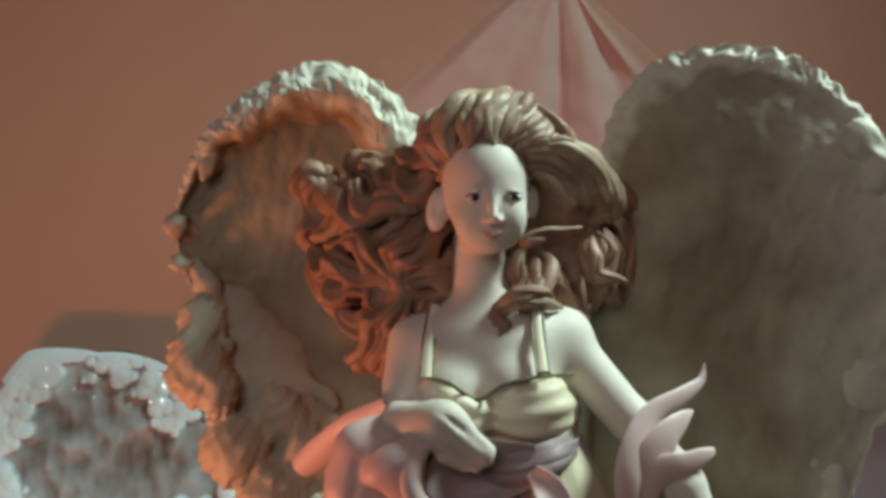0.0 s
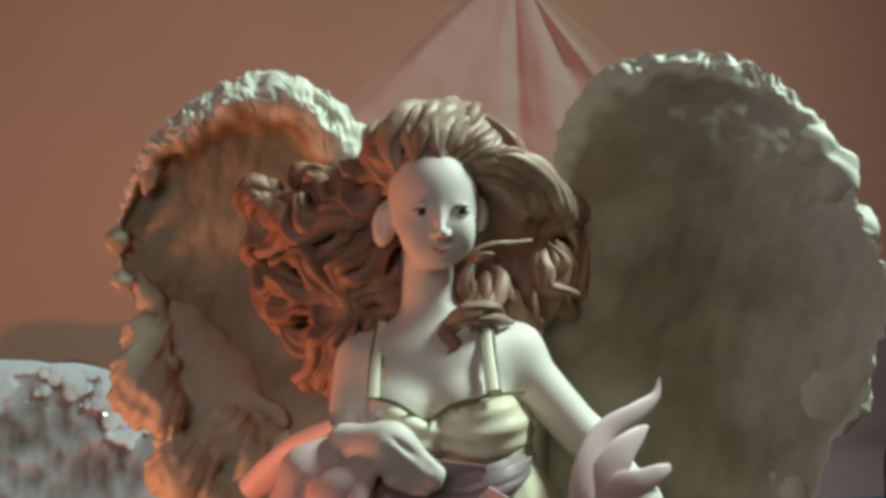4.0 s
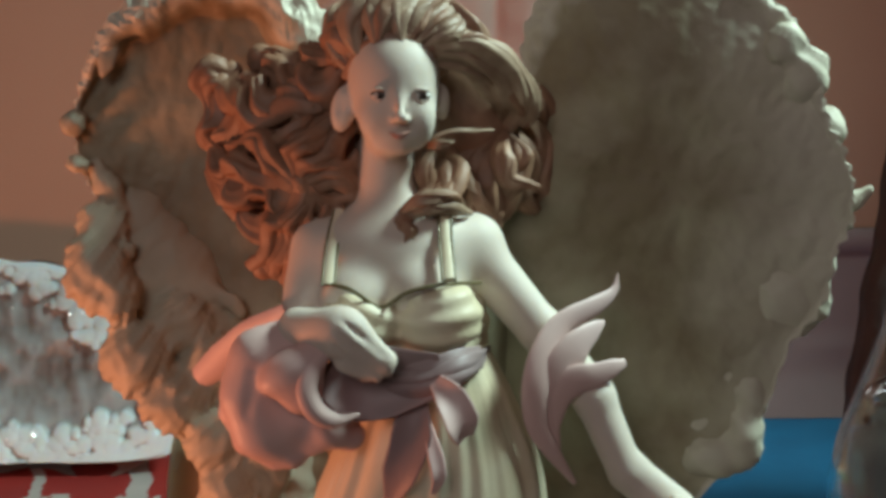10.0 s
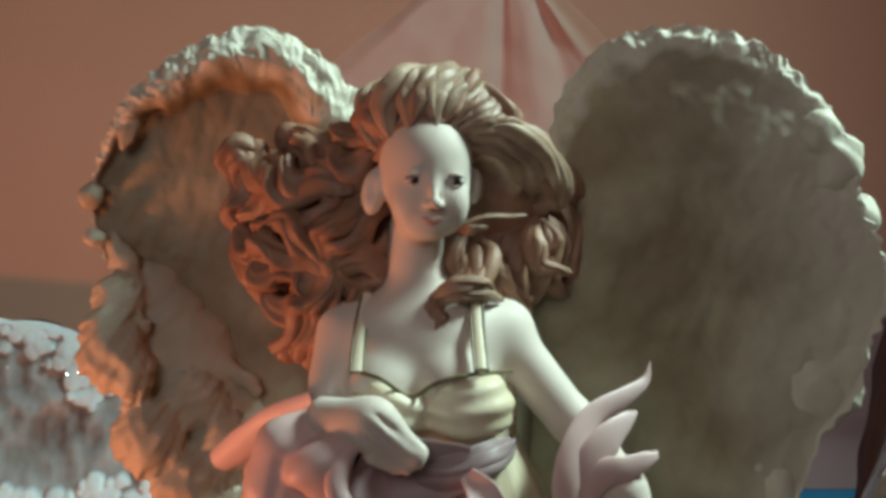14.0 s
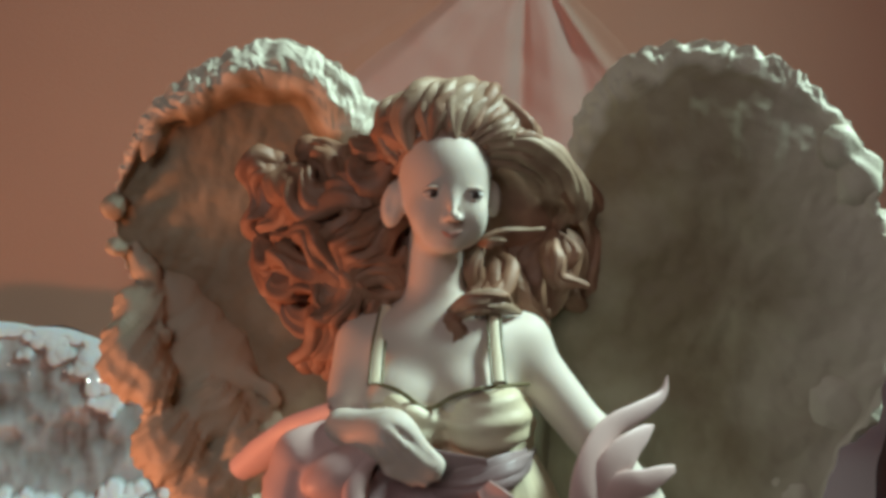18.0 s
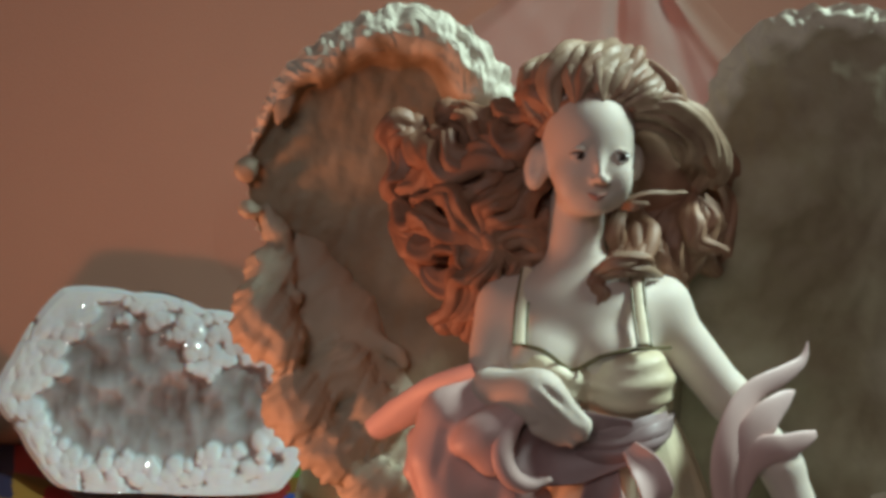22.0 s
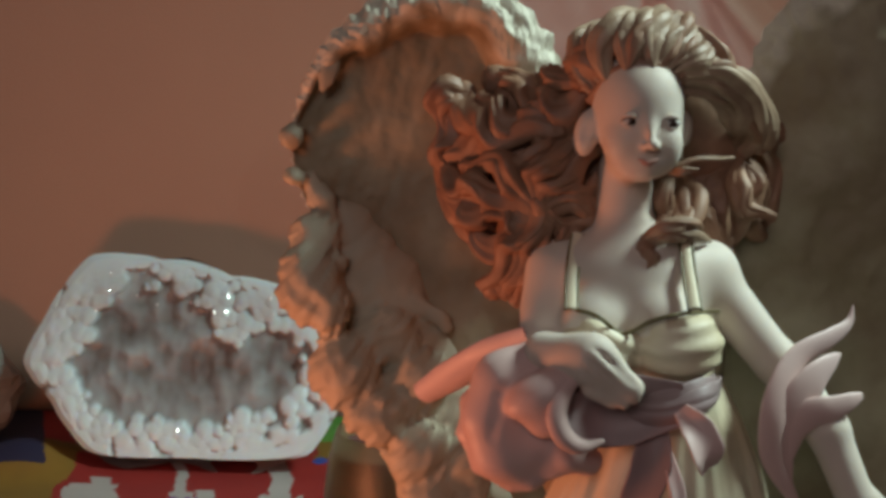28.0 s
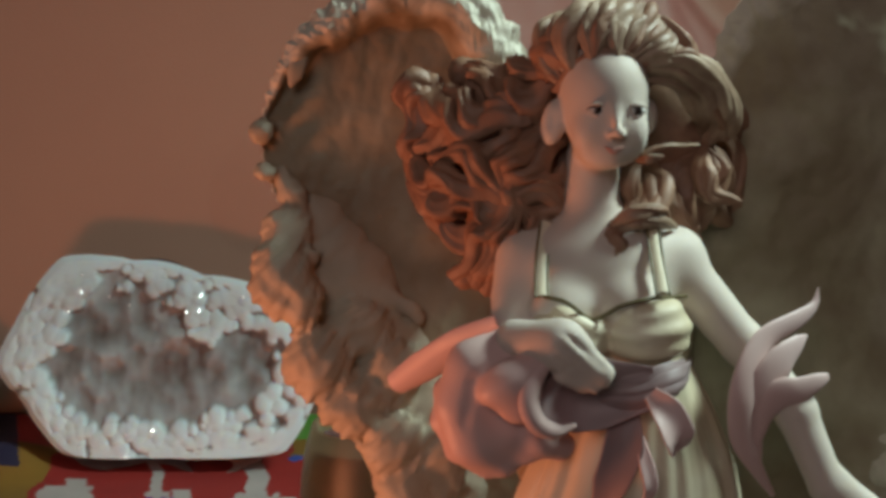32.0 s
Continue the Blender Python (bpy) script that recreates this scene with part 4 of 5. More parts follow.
EDGE = (
    ((108.0, 305.4, 204.5), (6.0, 5.0, 7.6), 20), ((103.0, 305.4, 212.5), (5.0, 4.5, 5.5), 30), ((114.0, 305.9, 191.0), (4.8, 4.5, 6.6), 15), ((109.8, 304.9, 182.6), (5.6, 4.5, 6.8), 10),
    ((115.4, 305.4, 171.0), (6.2, 5.0, 6.6), 10), ((107.1, 304.9, 150.5), (10.0, 5.0, 9.6), 0), ((111.5, 305.4, 160.5), (6.5, 5.0, 8.0), 0), ((103.9, 305.4, 138.6), (1.7, 2.0, 2.2), 0),
    ((97.8, 305.4, 125.7), (4.6, 4.5, 7.0), 0), ((96.6, 304.9, 115.0), (5.2, 5.0, 8.6), 0), ((89.5, 305.4, 109.8), (8.0, 5.0, 5.6), 0),
)
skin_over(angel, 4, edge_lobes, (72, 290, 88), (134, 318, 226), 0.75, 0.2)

fig = new("angel_figurine", angel.mesh("angel_figurine", SLOTS))
tagged(fig, "painted resin angel figurine with cream wings and a pink scarf", "figurine")

# ---- parts of things ----
def part(name, mesh, parent, label=""):
    """Links a mesh, made in world millimetres, as one part under a thing or a part."""
    ob = new(name, mesh)
    ob.parent = parent
    ob.matrix_parent_inverse = parent.matrix_world.inverted()
    if label:
        ob["label"] = label
    return ob


def thing(name, place, label, category):
    ob = new(name)
    ob.location = place
    ob.matrix_world = Matrix.Translation(place)
    return tagged(ob, label, category)


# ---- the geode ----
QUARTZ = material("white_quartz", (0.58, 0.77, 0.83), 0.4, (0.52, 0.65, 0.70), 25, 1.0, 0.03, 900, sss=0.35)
nodes, links = QUARTZ.node_tree.nodes, QUARTZ.node_tree.links
# Blends the quartz darker where the mesh says so.
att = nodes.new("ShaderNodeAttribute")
att.attribute_name = "dark_mix"
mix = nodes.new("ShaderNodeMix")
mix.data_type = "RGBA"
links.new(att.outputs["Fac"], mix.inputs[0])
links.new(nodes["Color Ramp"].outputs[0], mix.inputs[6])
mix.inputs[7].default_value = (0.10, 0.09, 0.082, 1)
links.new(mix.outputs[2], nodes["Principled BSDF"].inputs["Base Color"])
POINTS = material("bright_quartz_points", (0.85, 0.88, 0.9), 0.12, (0.8, 0.82, 0.85), 60, 1, 0.0, 300, coat=1.0)
RIND = material("pinkish_geode_rind", (0.45, 0.30, 0.27), 0.8, (0.30, 0.20, 0.17), 40, 1, 0.6, 300)
GEODE_REACH = [91.8, 85.3, 72.6, 62.4, 53.9, 54.4, 56.1, 57.8, 66.6, 78.7, 77.8, 78.3, 83.9, 69.3, 65.3, 63.9, 63.5, 60.1, 56.7, 58.5, 67.1, 75.7, 86.3, 89.2]


def spire(lump, mat, base, axis, length, r, sides=6, spin=0.0):
    """One quartz point: a short prism with a pyramid on top."""
    axis = np.asarray(axis, float) / np.linalg.norm(axis)
    t = np.cross(axis, (0.3, 0.2, 0.9))
    t /= np.linalg.norm(t)
    b = np.cross(axis, t)
    a = np.linspace(0, 2 * np.pi, sides, endpoint=False) + spin
    ring = r * (np.cos(a)[:, None] * t + np.sin(a)[:, None] * b)
    v = np.vstack([base + ring, base + ring * 0.9 + axis * length * 0.55, [base + axis * length]])
    f = [(k, (k + 1) % sides, sides + (k + 1) % sides, sides + k) for k in range(sides)]
    lump.add(v, f, mat)
    lump.f.extend([[lump.n - len(v) + q for q in (sides + k, sides + (k + 1) % sides, 2 * sides)] for k in range(sides)])
    lump.m.extend([mat] * sides)


def chip(lump, mat, place, axis, r):
    """A small six-sided crystal face."""
    axis = np.asarray(axis, float) / np.linalg.norm(axis)
    t = np.cross(axis, (0.3, 0.2, 0.9))
    t /= np.linalg.norm(t)
    b = np.cross(axis, t)
    a = np.arange(6) * np.pi / 3
    ring = r * (np.cos(a)[:, None] * t + np.sin(a)[:, None] * b)
    lump.add(np.vstack([place + ring, place + ring * 1.4 - axis * r * 2]), [(k, (k + 1) % 6, 6 + (k + 1) % 6, 6 + k) for k in range(6)][::-1], mat)
    lump.f.append([lump.n - 12 + q for q in range(6)])
    lump.m.append(mat)


def geode(centre, reach, tip):
    """The broken face of a half geode: a bowl in a slab, ringed by rounded quartz clumps; and the rind behind it."""
    c = np.array(centre, float)
    na = 420
    a = np.linspace(0, 2 * np.pi, na, endpoint=False)
    R = np.interp(np.linspace(0, len(reach), na, endpoint=False), np.arange(len(reach) + 1), list(reach) + [reach[0]])
    R = (np.roll(R, 2) + 2 * np.roll(R, 1) + 2 * R + 2 * np.roll(R, -1) + np.roll(R, -2)) / 8
    R = R * np.where(np.sin(a) > 0, np.sqrt((0.92 * np.sin(a)) ** 2 + np.cos(a) ** 2), 1)
    nr = 150
    rho = np.linspace(0, 1, nr)[:, None]
    R = R * np.where(np.sin(a) < 0, np.sqrt((0.88 * np.sin(a)) ** 2 + np.cos(a) ** 2), 1)
    X, Z = rho * R * np.cos(a), rho * R * np.sin(a)
    Z = np.where(Z < -38, -38 - 5 * (1 - np.exp((Z + 38) / 5)), Z)
    n1, n2, n3 = noise_on(X, Z, 0.04, 4.0), noise_on(X, Z, 0.11, 1.0), noise_on(X, Z, 0.24, 6.0)
    def pit(cx, cz, rx, rz):
        return (np.hypot((X - cx) / rx, (Z - cz) / rz) - 1) * min(rx, rz)
    t1 = melt(melt(pit(5, -8, 50, 19), pit(-44, -2, 17, 7), 3), melt(pit(47, 1, 16, 17), pit(-14, 18, 34, 15), 3), 4)
    t1 = t1 + 4 * n1

    def ledge(t, soft):
        return 1 / (1 + np.exp(np.clip(t / soft, -40, 40)))
    low = np.clip((1.0 - rho) * 10, 0, 1)
    rnd = random.Random(5)
    clump = np.full(X.shape, -9.0)
    for _ in range(1300):
        u, v = rnd.uniform(-94, 92), rnd.uniform(-60, 62)
        r = rnd.uniform(2.2, 5.5)
        k = np.unravel_index(np.argmin(np.hypot(X - u, Z - v)), X.shape)
        if t1[k] > 0.2 * r:
            clump = np.maximum(clump, r * (1 - ((X - u) ** 2 + (Z - v) ** 2) / r ** 2) * rnd.uniform(0.6, 1.0))
    clump = clump + 0.5 * n3
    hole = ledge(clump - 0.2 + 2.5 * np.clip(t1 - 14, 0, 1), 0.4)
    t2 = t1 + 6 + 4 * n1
    cloud = 1.7 * n2 + 0.35 * n3
    Y = 2.6 * hole + 4.5 * ledge(t2, 6.0) - 1.0 * cloud * hole - 0.25 * cloud * low - low * (1.2 * n1 + 0.30 * np.clip(clump, 0, 5) * np.clip((16 - t1) / 8, 0.25, 1)) + 1.5 * np.clip(rho - 0.95, 0, 1) * 20
    lining = Lump()
    lining.add(c + np.stack([X, Y + tip * Z, Z], -1), grid_faces(nr, na, True), 0)
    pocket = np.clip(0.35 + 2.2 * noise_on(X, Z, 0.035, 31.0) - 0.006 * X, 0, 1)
    upper_part = np.clip((Z - 8) / 22, 0, 1)
    # Darker in the hollow and across the upper rim.
    dark_mix = np.clip((0.74 - 0.14 * pocket - 0.15 * np.clip(cloud, -1, 1.4)) * hole + 0.2 * ledge(t2, 2.5) * (1 - 0.5 * upper_part) + 0.30 * upper_part * ledge(rho - 0.84, 0.05) * (1 - hole), 0, 1)
    front = lining.v[0].reshape(nr, na, 3)
    for _ in range(10):
        i, j = rnd.randrange(int(nr * 0.5), int(nr * 0.9)), rnd.randrange(int(na * 0.5), na) if rnd.random() < 0.75 else rnd.randrange(na // 2)
        spire(lining, 1, front[i, j] + np.array((0, 0.4, 0)), (rnd.uniform(-0.5, 0.5), -1, rnd.uniform(-0.1, 0.7)), rnd.uniform(0.7, 1.5), rnd.uniform(0.35, 0.8), 6, rnd.uniform(0, 1))
    lamp, eye = np.array((470.0, 355.0, 660.0)), np.array((0.0, 0.0, 220.0))
    for _ in range(11):
        i, j = rnd.randrange(int(nr * 0.55), int(nr * 0.9)), rnd.randrange(na)
        p = front[i, j] + np.array((0, -0.3, 0))
        facet = (lamp - p) / np.linalg.norm(lamp - p) + (eye - p) / np.linalg.norm(eye - p) + np.array([rnd.uniform(-0.06, 0.06) for _ in range(3)])
        chip(lining, 1, p, facet, rnd.uniform(0.4, 0.8))
    shell = Lump()
    s = np.linspace(0, 1, 26)[:, None]
    bulge = (1 - 0.75 * s ** np.where(np.sin(a) > 0, 0.6, 1.3)) * (1 + 0.03 * np.sin(5 * a))
    sx, sz = R * np.cos(a) * bulge * 0.975, R * np.sin(a) * bulge * 0.975 - 7 * np.sin(np.pi * np.clip(s * 1.6, 0, 1)) * np.clip(-np.sin(a), 0, 1)
    sy = 6 + 44 * s ** 0.5 + tip * sz + 1.2 * noise_on(sx, sz, 0.15, 6.0)
    shell.add(c + np.stack([sx, sy + 0 * sx, sz], -1), grid_faces(26, na, True)[:, ::-1], 0)
    return lining, shell, dark_mix.ravel()


geode_root = thing("geode", (-0.17, 0.65, 0.0), "half geode lined with sparkling white quartz, leaning on the wall", "geode")
lining, shell, dark_mix = geode((-174.2, 618.4, 51.8), [0.96 * q for q in GEODE_REACH], 0.52)
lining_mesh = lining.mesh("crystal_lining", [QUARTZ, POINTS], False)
clear = lining_mesh.attributes.new("dark_mix", "FLOAT", "POINT")
clear.data.foreach_set("value", np.pad(dark_mix, (0, len(lining_mesh.vertices) - len(dark_mix))))
lining_mesh.polygons.foreach_set("use_smooth", [q.material_index < 1 for q in lining_mesh.polygons])
part("crystal_lining", lining_mesh, geode_root, "white quartz crystals round a darker hollow")["kind"] = "stuff"
part("rind", shell.mesh("rind", [RIND]), geode_root, "rough pinkish-brown stone rind")

# a second crystal lump beside it
lump = Lump()
th, ph = np.meshgrid(np.linspace(0.05, np.pi - 0.05, 16), np.linspace(0, 2 * np.pi, 22, endpoint=False), indexing="ij")
rr = 1 + 0.22 * noise_on(9 * np.sin(th) * np.cos(ph), 9 * np.cos(th) + 4 * np.sin(ph), 0.25, 2.0)
lump.add(np.stack([-300 + 36 * rr * np.sin(th) * np.cos(ph), 640 + 24 * rr * np.sin(th) * np.sin(ph), 30 + 31 * rr * np.cos(th)], -1), grid_faces(16, 22, True)[:, ::-1])
CRYSTAL = material("clear_grey_crystal", (0.34, 0.35, 0.32), 0.4, (0.20, 0.20, 0.18), 60, 0.8, 0.2, 300)
tagged(new("crystal_chunk", lump.mesh("crystal_chunk", [CRYSTAL], False)), "rough grey-green crystal chunk beside the geode", "crystal")

# ---- printed cloth under the geode ----
INKS = [
    material("red_print", (0.33, 0.018, 0.012), 0.8, (0.25, 0.014, 0.012), 30, 1, 0.3, 1500),
    material("yellow_print", (0.25, 0.14, 0.015), 0.8, (0.18, 0.095, 0.015), 40, 1, 0.3, 1500),
    material("white_print", (0.45, 0.41, 0.39), 0.8, (0.36, 0.33, 0.32), 40, 1, 0.3, 1500),
    material("purple_print", (0.22, 0.06, 0.24), 0.7, (0.17, 0.05, 0.20), 40, 1, 0.3, 1500),
    material("blue_print", (0.02, 0.08, 0.40), 0.7, None, 40, 1, 0.3, 1500),
    material("navy_print", (0.015, 0.015, 0.05), 0.7, None, 40, 1, 0.3, 1500),
    material("green_print", (0.10, 0.32, 0.05), 0.7, None, 40, 1, 0.3, 1500),
]


def ink_at(x, y):
    """The printed colour at a place of the cloth: flower shapes on red, a yellow border, a navy end."""
    k = np.zeros(x.shape, int)
    wob = 4 * np.sin(x * 0.21) + 3 * np.sin(y * 0.17 + x * 0.05)
    k = np.where((x < -222 + wob) & (y < 628), 1, k)
    k = np.where((x > -214 + wob) & (x < -196 + wob * 0.6) & (y < 580), 2, k)
    k = np.where((x < -252 + (y - 640) * -0.35) & (y > 596), 5, k)
    k = np.where((x > -106 + wob) & (y > 622), 1, k)
    k = np.where((x > -104 + wob) & (y > 650), 6, k)
    k = np.where(np.hypot(x + 101, (y - 619) * 0.7) < 3.5, 4, k)
    for cx, cy, w in ((-160, 566, 5.5), (-112, 562, 10), (-60, 560, 9), (-185, 530, 9), (-135, 515, 8), (-88, 505, 9), (-30, 520, 9)):
        dx, dy = x * cy / y - cx, y - cy
        k = np.where((np.abs(dx + 1.2 * np.sin(dy * 0.15)) < w * 0.5) & (dy >= 0) & (dy < 60), 2, k)
        k = np.where((np.abs(dx) < w * (1.15 + 0.25 * np.sin(dy * 0.35 + cx))) & (dy > -30) & (dy <= 0), 3, k)
        k = np.where((np.abs(dx + 1) < w * 1.05) & (dy > -2 + 2 * np.sin(dx * 0.9)) & (dy < 7 + 3 * np.sin(dx * 0.7 + cx)), 2, k)
        k = np.where(np.hypot(dx - 2, (dy + w) * 0.6) < w * 0.32, 2, k)
        k = np.where(np.hypot(dx - 1, (dy + w) * 0.6) < w * 0.24, 4, k)
    return k


gx, gy = np.meshgrid(np.arange(-420, -8, 1.5), np.arange(420, 695, 1.5), indexing="ij")
gz = 0.8 * noise_on(gx, gy, 0.02, 3.0) + 11 * np.exp(-((gx + 250) / 26) ** 2 - ((gy - 612) / 20) ** 2) + 0.4
cloth = Lump()
n1, n2 = gx.shape
f = grid_faces(n1, n2)
cloth.add(np.stack([gx, gy, gz], -1), f)
mid = np.stack([gx, gy], -1).reshape(-1, 2)[f].mean(1)
cloth.m = ink_at(mid[:, 0], mid[:, 1]).tolist()
cloth_ob = tagged(new("printed_cloth", cloth.mesh("printed_cloth", INKS)), "bright red and yellow printed cloth with purple flowers on the table", "cloth")
thick = cloth_ob.modifiers.new("thickness", "SOLIDIFY")
thick.thickness, thick.offset = 0.0012, -1

# ---- blue cloth ----
BLUE = material("blue_felt", (0.012, 0.20, 0.42), 0.85, (0.01, 0.15, 0.33), 40, 1, 0.4, 1500)
bx, by = np.meshgrid(np.arange(20, 520, 4.0), np.arange(420, 670, 4.0), indexing="ij")
bz = 1.2 + 1.5 * noise_on(bx, by, 0.015, 7.0)
blue = Lump()
blue.add(np.stack([bx, by, bz], -1), grid_faces(*bx.shape))
blue_ob = tagged(new("blue_cloth", blue.mesh("blue_cloth", [BLUE])), "plain bright blue felt cloth spread on the table", "cloth")
thick = blue_ob.modifiers.new("thickness", "SOLIDIFY")
thick.thickness, thick.offset = 0.0015, -1

# ---- gauze drape, gathered above and spread down the wall ----
GAUZE = material("pale_pink_gauze", (0.47, 0.28, 0.20), 0.8, (0.43, 0.25, 0.18), 9, 1, 0.3, 1800)
nu, nv = 260, 80
gather = (65.4, 695.0, 305.1)
phi, rad_ = np.meshgrid(np.linspace(-70, 52, nu), np.linspace(6, 330, nv), indexing="ij")
fold = 0 * phi
for at, wide, tall in ((-57, 4.5, -3.0), (-46, 9, 2.2), (-28, 12, 1.6), (-9, 10, 2.6), (3, 3.5, -1.6), (14, 8, 2.4), (27, 4, -1.6), (36, 3, 2.6), (44, 5, 1.5)):
    fold = fold + tall * np.exp(-((phi - at - 3 * np.sin(rad_ * 0.02 + at)) / wide) ** 2)
fold = 1.8 * fold * np.clip(rad_ / 60, 0.2, 1) * (1 + 0.3 * noise_on(phi * 0.5, rad_ * 0.3, 0.1, 1.0)) + 1.0 * noise_on(phi * 0.35, rad_ * 0.3, 0.25, 5.0)
rim_fade = np.clip(np.minimum(phi + 70, 52 - phi) / 22, 0, 1) * np.clip((330 - rad_) / 190, 0, 1)
drape = Lump()
drape.add(np.stack([gather[0] + rad_ * np.sin(np.radians(phi)), 701.2 - rim_fade ** 1.2 * (4.5 + fold), gather[2] - rad_ * np.cos(np.radians(phi))], -1), grid_faces(nu, nv)[:, ::-1])
drape_mesh = drape.mesh("gauze_drape", [GAUZE])
sheer = drape_mesh.attributes.new("sheer", "FLOAT", "POINT")
sheer.data.foreach_set("value", np.clip((rim_fade.ravel() - 0.33) / 0.67, 0, 1) ** 1.6)
nodes, links = GAUZE.node_tree.nodes, GAUZE.node_tree.links
att = nodes.new("ShaderNodeAttribute")
att.attribute_name = "sheer"
mix = nodes.new("ShaderNodeMix")
mix.data_type = "RGBA"
paint = nodes["Color Ramp"].outputs[0]
mix.inputs[7].default_value = (0.55, 0.37, 0.32, 1)
links.new(att.outputs["Fac"], mix.inputs[0])
links.new(paint, mix.inputs[6])
links.new(mix.outputs[2], nodes["Principled BSDF"].inputs["Base Color"])
tagged(new("gauze_drape", drape_mesh), "pale pink gauze drape gathered on the wall in long folds", "drape")

# ---- mauve cloth hanging low behind the blue one ----
MAUVE = material("grey_mauve_cloth", (0.30, 0.22, 0.225), 0.8, (0.23, 0.165, 0.175), 14, 1, 0.3, 1500)
hem, seam = (260.4, 692.0, 106.2)[2], (261.0, 692.0, 90.7)[2]
mx, mz = np.meshgrid(np.arange(40, 560, 4.0), np.concatenate([np.linspace(0.5, seam, 40), np.linspace(seam, hem, 16)[1:]]), indexing="ij")
bulge = np.where(mz > seam, 3.5 * np.sin(np.pi * np.clip((mz - seam) / (hem - seam), 0, 1)) ** 0.6, 0) + 5 * np.exp(-((mz - 24 - 0.04 * mx) / 9) ** 2)
my = 697.5 - bulge - 1.6 * noise_on(mx, mz, 0.03, 12.0) - 29 * np.clip((34 - mz) / 34, 0, 1) ** 1.3
mauve = Lump()
mauve.add(np.stack([mx, np.minimum(my, 698.6), mz], -1), grid_faces(*mx.shape)[:, ::-1])
mauve_ob = tagged(new("wall_cloth", mauve.mesh("wall_cloth", [MAUVE])), "grey-mauve cloth with a thick hem hanging low on the wall", "cloth")
thick = mauve_ob.modifiers.new("thickness", "SOLIDIFY")
thick.thickness, thick.offset = 0.001, -1

# ---- leaning stone slab with a dark bark edge ----
STONE = material("mottled_pink_stone", (0.21, 0.155, 0.145), 0.7, (0.11, 0.08, 0.08), 30, 0.8, 0.6, 200)
BARK = material("dark_bark_edge", (0.025, 0.02, 0.02), 0.8, (0.05, 0.035, 0.03), 60, 0.8, 0.8, 250)
slab_root = thing("stone_slab", (0.20, 0.47, 0.0), "tall mottled stone slab with a dark rough edge, leaning", "stone")
z_ = np.linspace(0, 1, 60)
for name, mat, x0, x1, label in (("bark_edge", BARK, 0, 10, "dark rough edge"), ("face", STONE, 9, 95, "mottled pinkish-brown stone face")):
    lump = Lump()
    left = 180.0 + 36 * z_ + (2.2 * np.array([noise.noise(Vector((0.3, k * 14.0, 5.0))) for k in z_]) if x0 == 0 else 0)
    ring = np.array([(x0, 6), (x0 + 1.5, 0), (x1 - 2, 0), (x1, 3), (x1, 14), (x0, 14)], float)
    v = np.stack([left[:, None] + ring[None, :, 0], 468 + 14 * z_[:, None] + ring[None, :, 1] - (0.8 if x0 else 0), np.broadcast_to((z_ * 240)[:, None], (60, 6))], -1)
    v[..., 1] += 0.9 * noise_on(v[..., 0], v[..., 2], 0.12, 2.0)
    lump.add(v, grid_faces(60, 6, True))
    for e in (0, 59):
        lump.f.append([e * 6 + q for q in (range(6) if e == 0 else range(5, -1, -1))])
        lump.m.append(0)
    part(name, lump.mesh(name, [mat]), slab_root, label)


# ---- glassware ----
def glass(name, colour, rough=0.03, ior=1.45):
    m = bpy.data.materials.new(name)
    m.use_nodes = True
    b = m.node_tree.nodes["Principled BSDF"]
    b.inputs["Base Color"].default_value = (*colour, 1)
    b.inputs["Roughness"].default_value, b.inputs["IOR"].default_value = rough, ior
    b.inputs["Transmission Weight"].default_value = 1.0
    return m


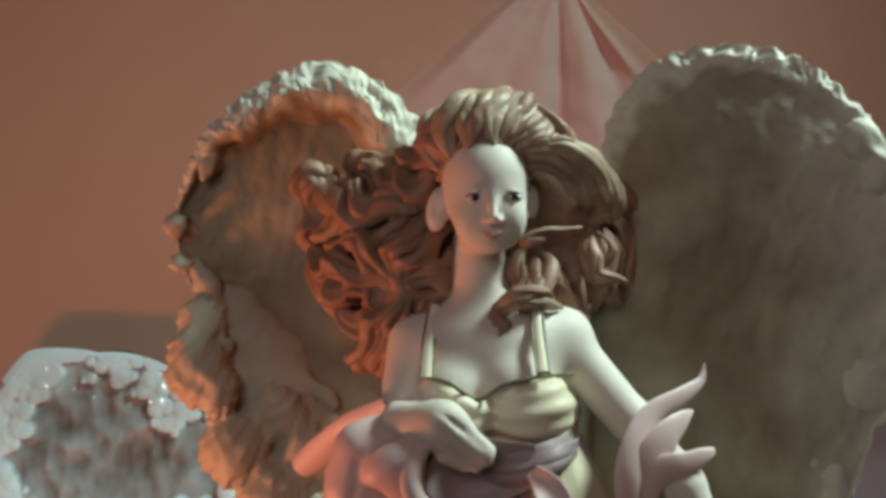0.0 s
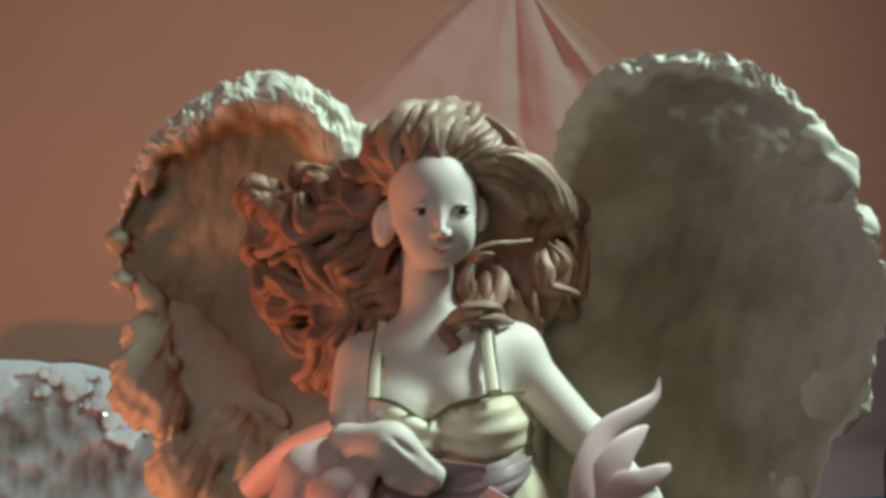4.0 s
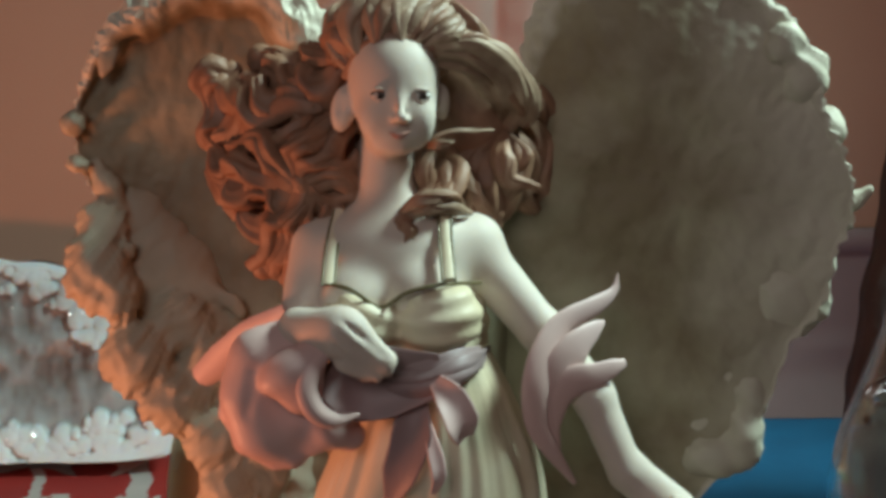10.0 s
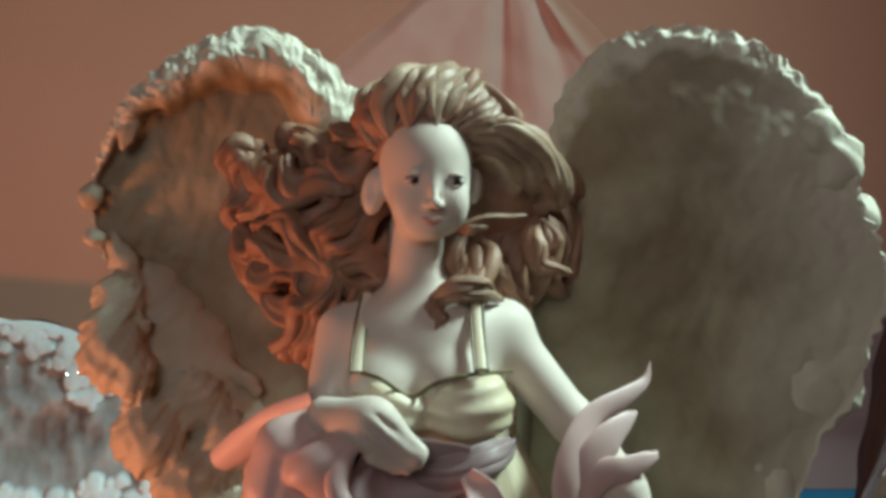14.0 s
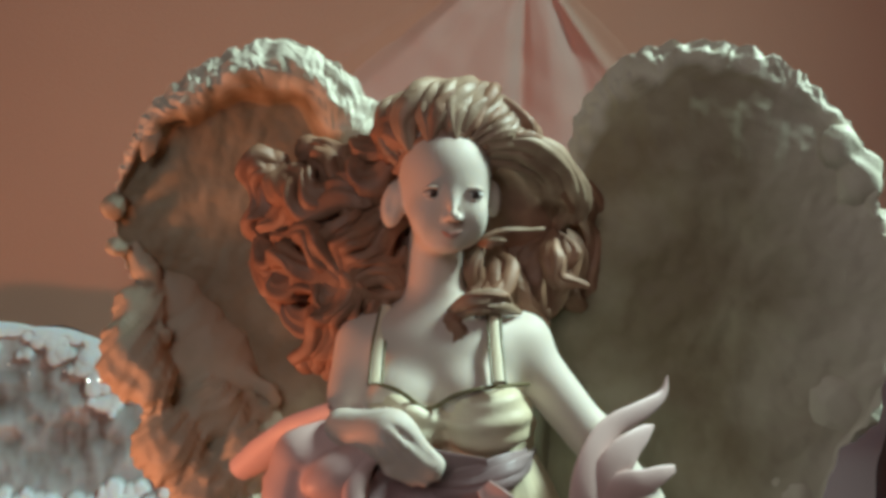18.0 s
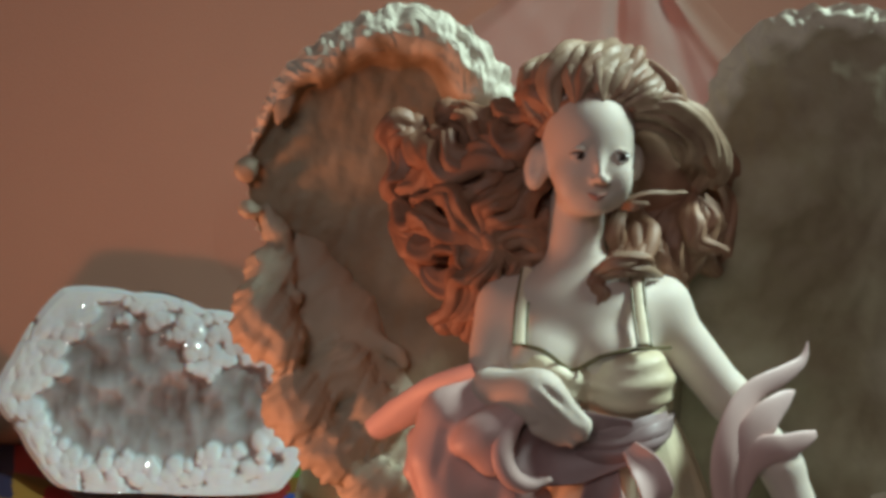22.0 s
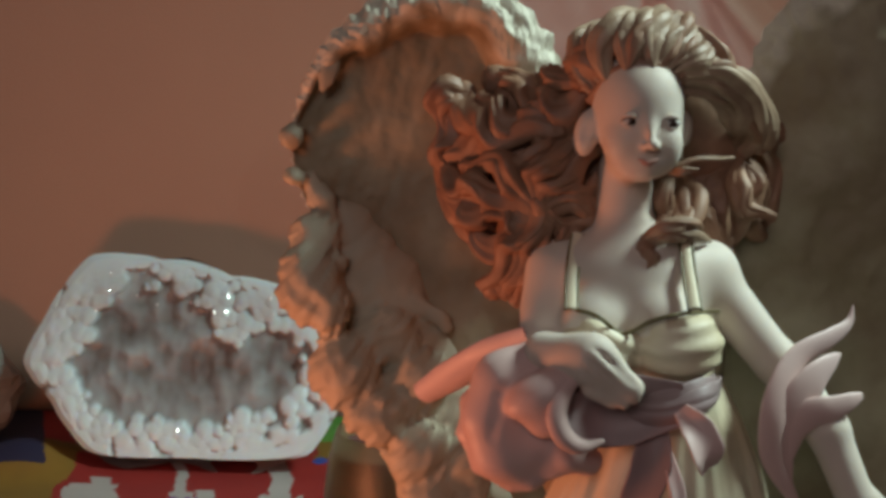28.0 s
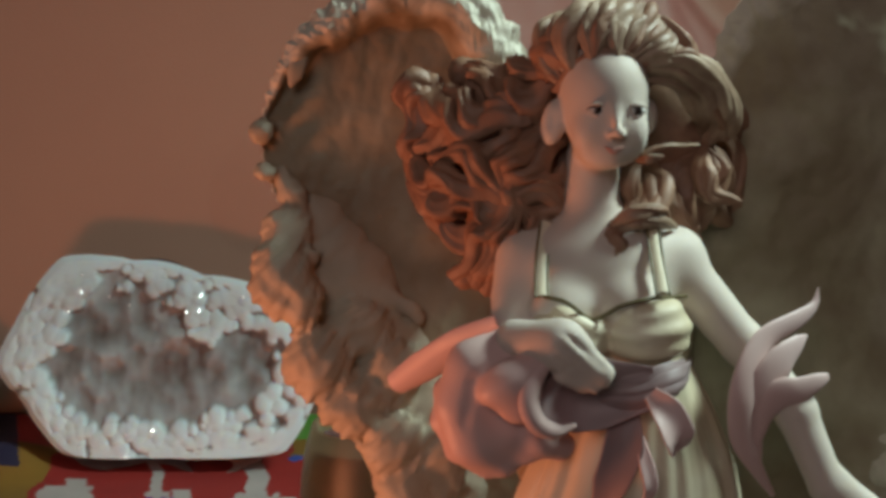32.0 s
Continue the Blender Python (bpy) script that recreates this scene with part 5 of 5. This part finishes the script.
def lathe(profile, centre, n=64, steps=60):
    """A turned body: (radius, height) pairs along its profile, smoothed."""
    pr = spline([(r, 0, z) for r, z in profile], steps)
    a = np.linspace(0, 2 * np.pi, n, endpoint=False)
    lump = Lump()
    lump.add(np.stack([centre[0] + pr[:, :1] * np.cos(a), centre[1] + pr[:, :1] * np.sin(a), centre[2] + np.broadcast_to(pr[:, 2:], (steps, n))], -1), grid_faces(steps, n, True))
    return lump


CLEAR = glass("clear_glass", (0.90, 0.97, 0.97))
vase = lathe([(0.5, 1.5), (26, 1.5), (36, 10), (40.5, 40), (38.8, 70), (32, 93), (25.5, 114), (23.4, 124), (22.8, 124.6), (22.2, 123), (24.2, 113), (30.2, 92), (37, 69), (38.6, 40), (34, 12), (24, 5), (0.5, 4.5)], (199, 407, 0), 72, 110)
vase_root = thing("glass_vase", (0.199, 0.407, 0.0), "clear round-bellied glass vase half filled with water", "vase")
part("glass", vase.mesh("glass", [CLEAR]), vase_root, "clear glass")
level = (175.7, 407.0, 93.4)[2]
WATER = glass("still_water", (0.84, 0.93, 0.92), 0.01, 1.33)
fill = np.linspace(5.2, level, 14)
bore = np.interp(fill, [4.5, 5, 12, 38, 66, 94, 113], [20, 23.5, 33.0, 38.0, 36.6, 29.0, 23.5])
water = lathe([(0.4, 5.2)] + [(r, z) for r, z in zip(bore, fill)] + [(bore[-1] - 1.5, level - 0.4), (0.4, level - 0.4)], (199, 407, 0), 72, 90)
part("water", water.mesh("water", [WATER]), vase_root, "clear water")

AMBER = glass("pale_green_glass", (0.72, 0.78, 0.50), 0.45)
PALE = material("dark_red_wax", (0.13, 0.05, 0.04), 0.75, (0.08, 0.03, 0.03), 60, 1, 0.1, 400, sss=0.2)
jar_root = thing("candle_jar", (-0.055, 0.483, 0.0), "pale green glass candle jar with dark red wax", "candle")
jar = lathe([(0.5, 1.5), (18, 1.5), (25, 10), (28, 30), (26, 50), (23, 62), (22, 63), (21.3, 62), (24, 50), (26, 30), (23, 11), (17, 4.5), (0.5, 4.5)], (-56, 488, 0), 64, 90)
part("jar", jar.mesh("jar", [AMBER]), jar_root, "pale green glass")
wax = lathe([(0.3, 5.5), (16, 5.5), (22.2, 12), (25.4, 30), (24.0, 48), (23.0, 54), (22.2, 55.5), (19, 54.5), (0.3, 54)], (-56, 488, 0), 64, 60)
part("wax", wax.mesh("wax", [PALE]), jar_root, "dark red wax")
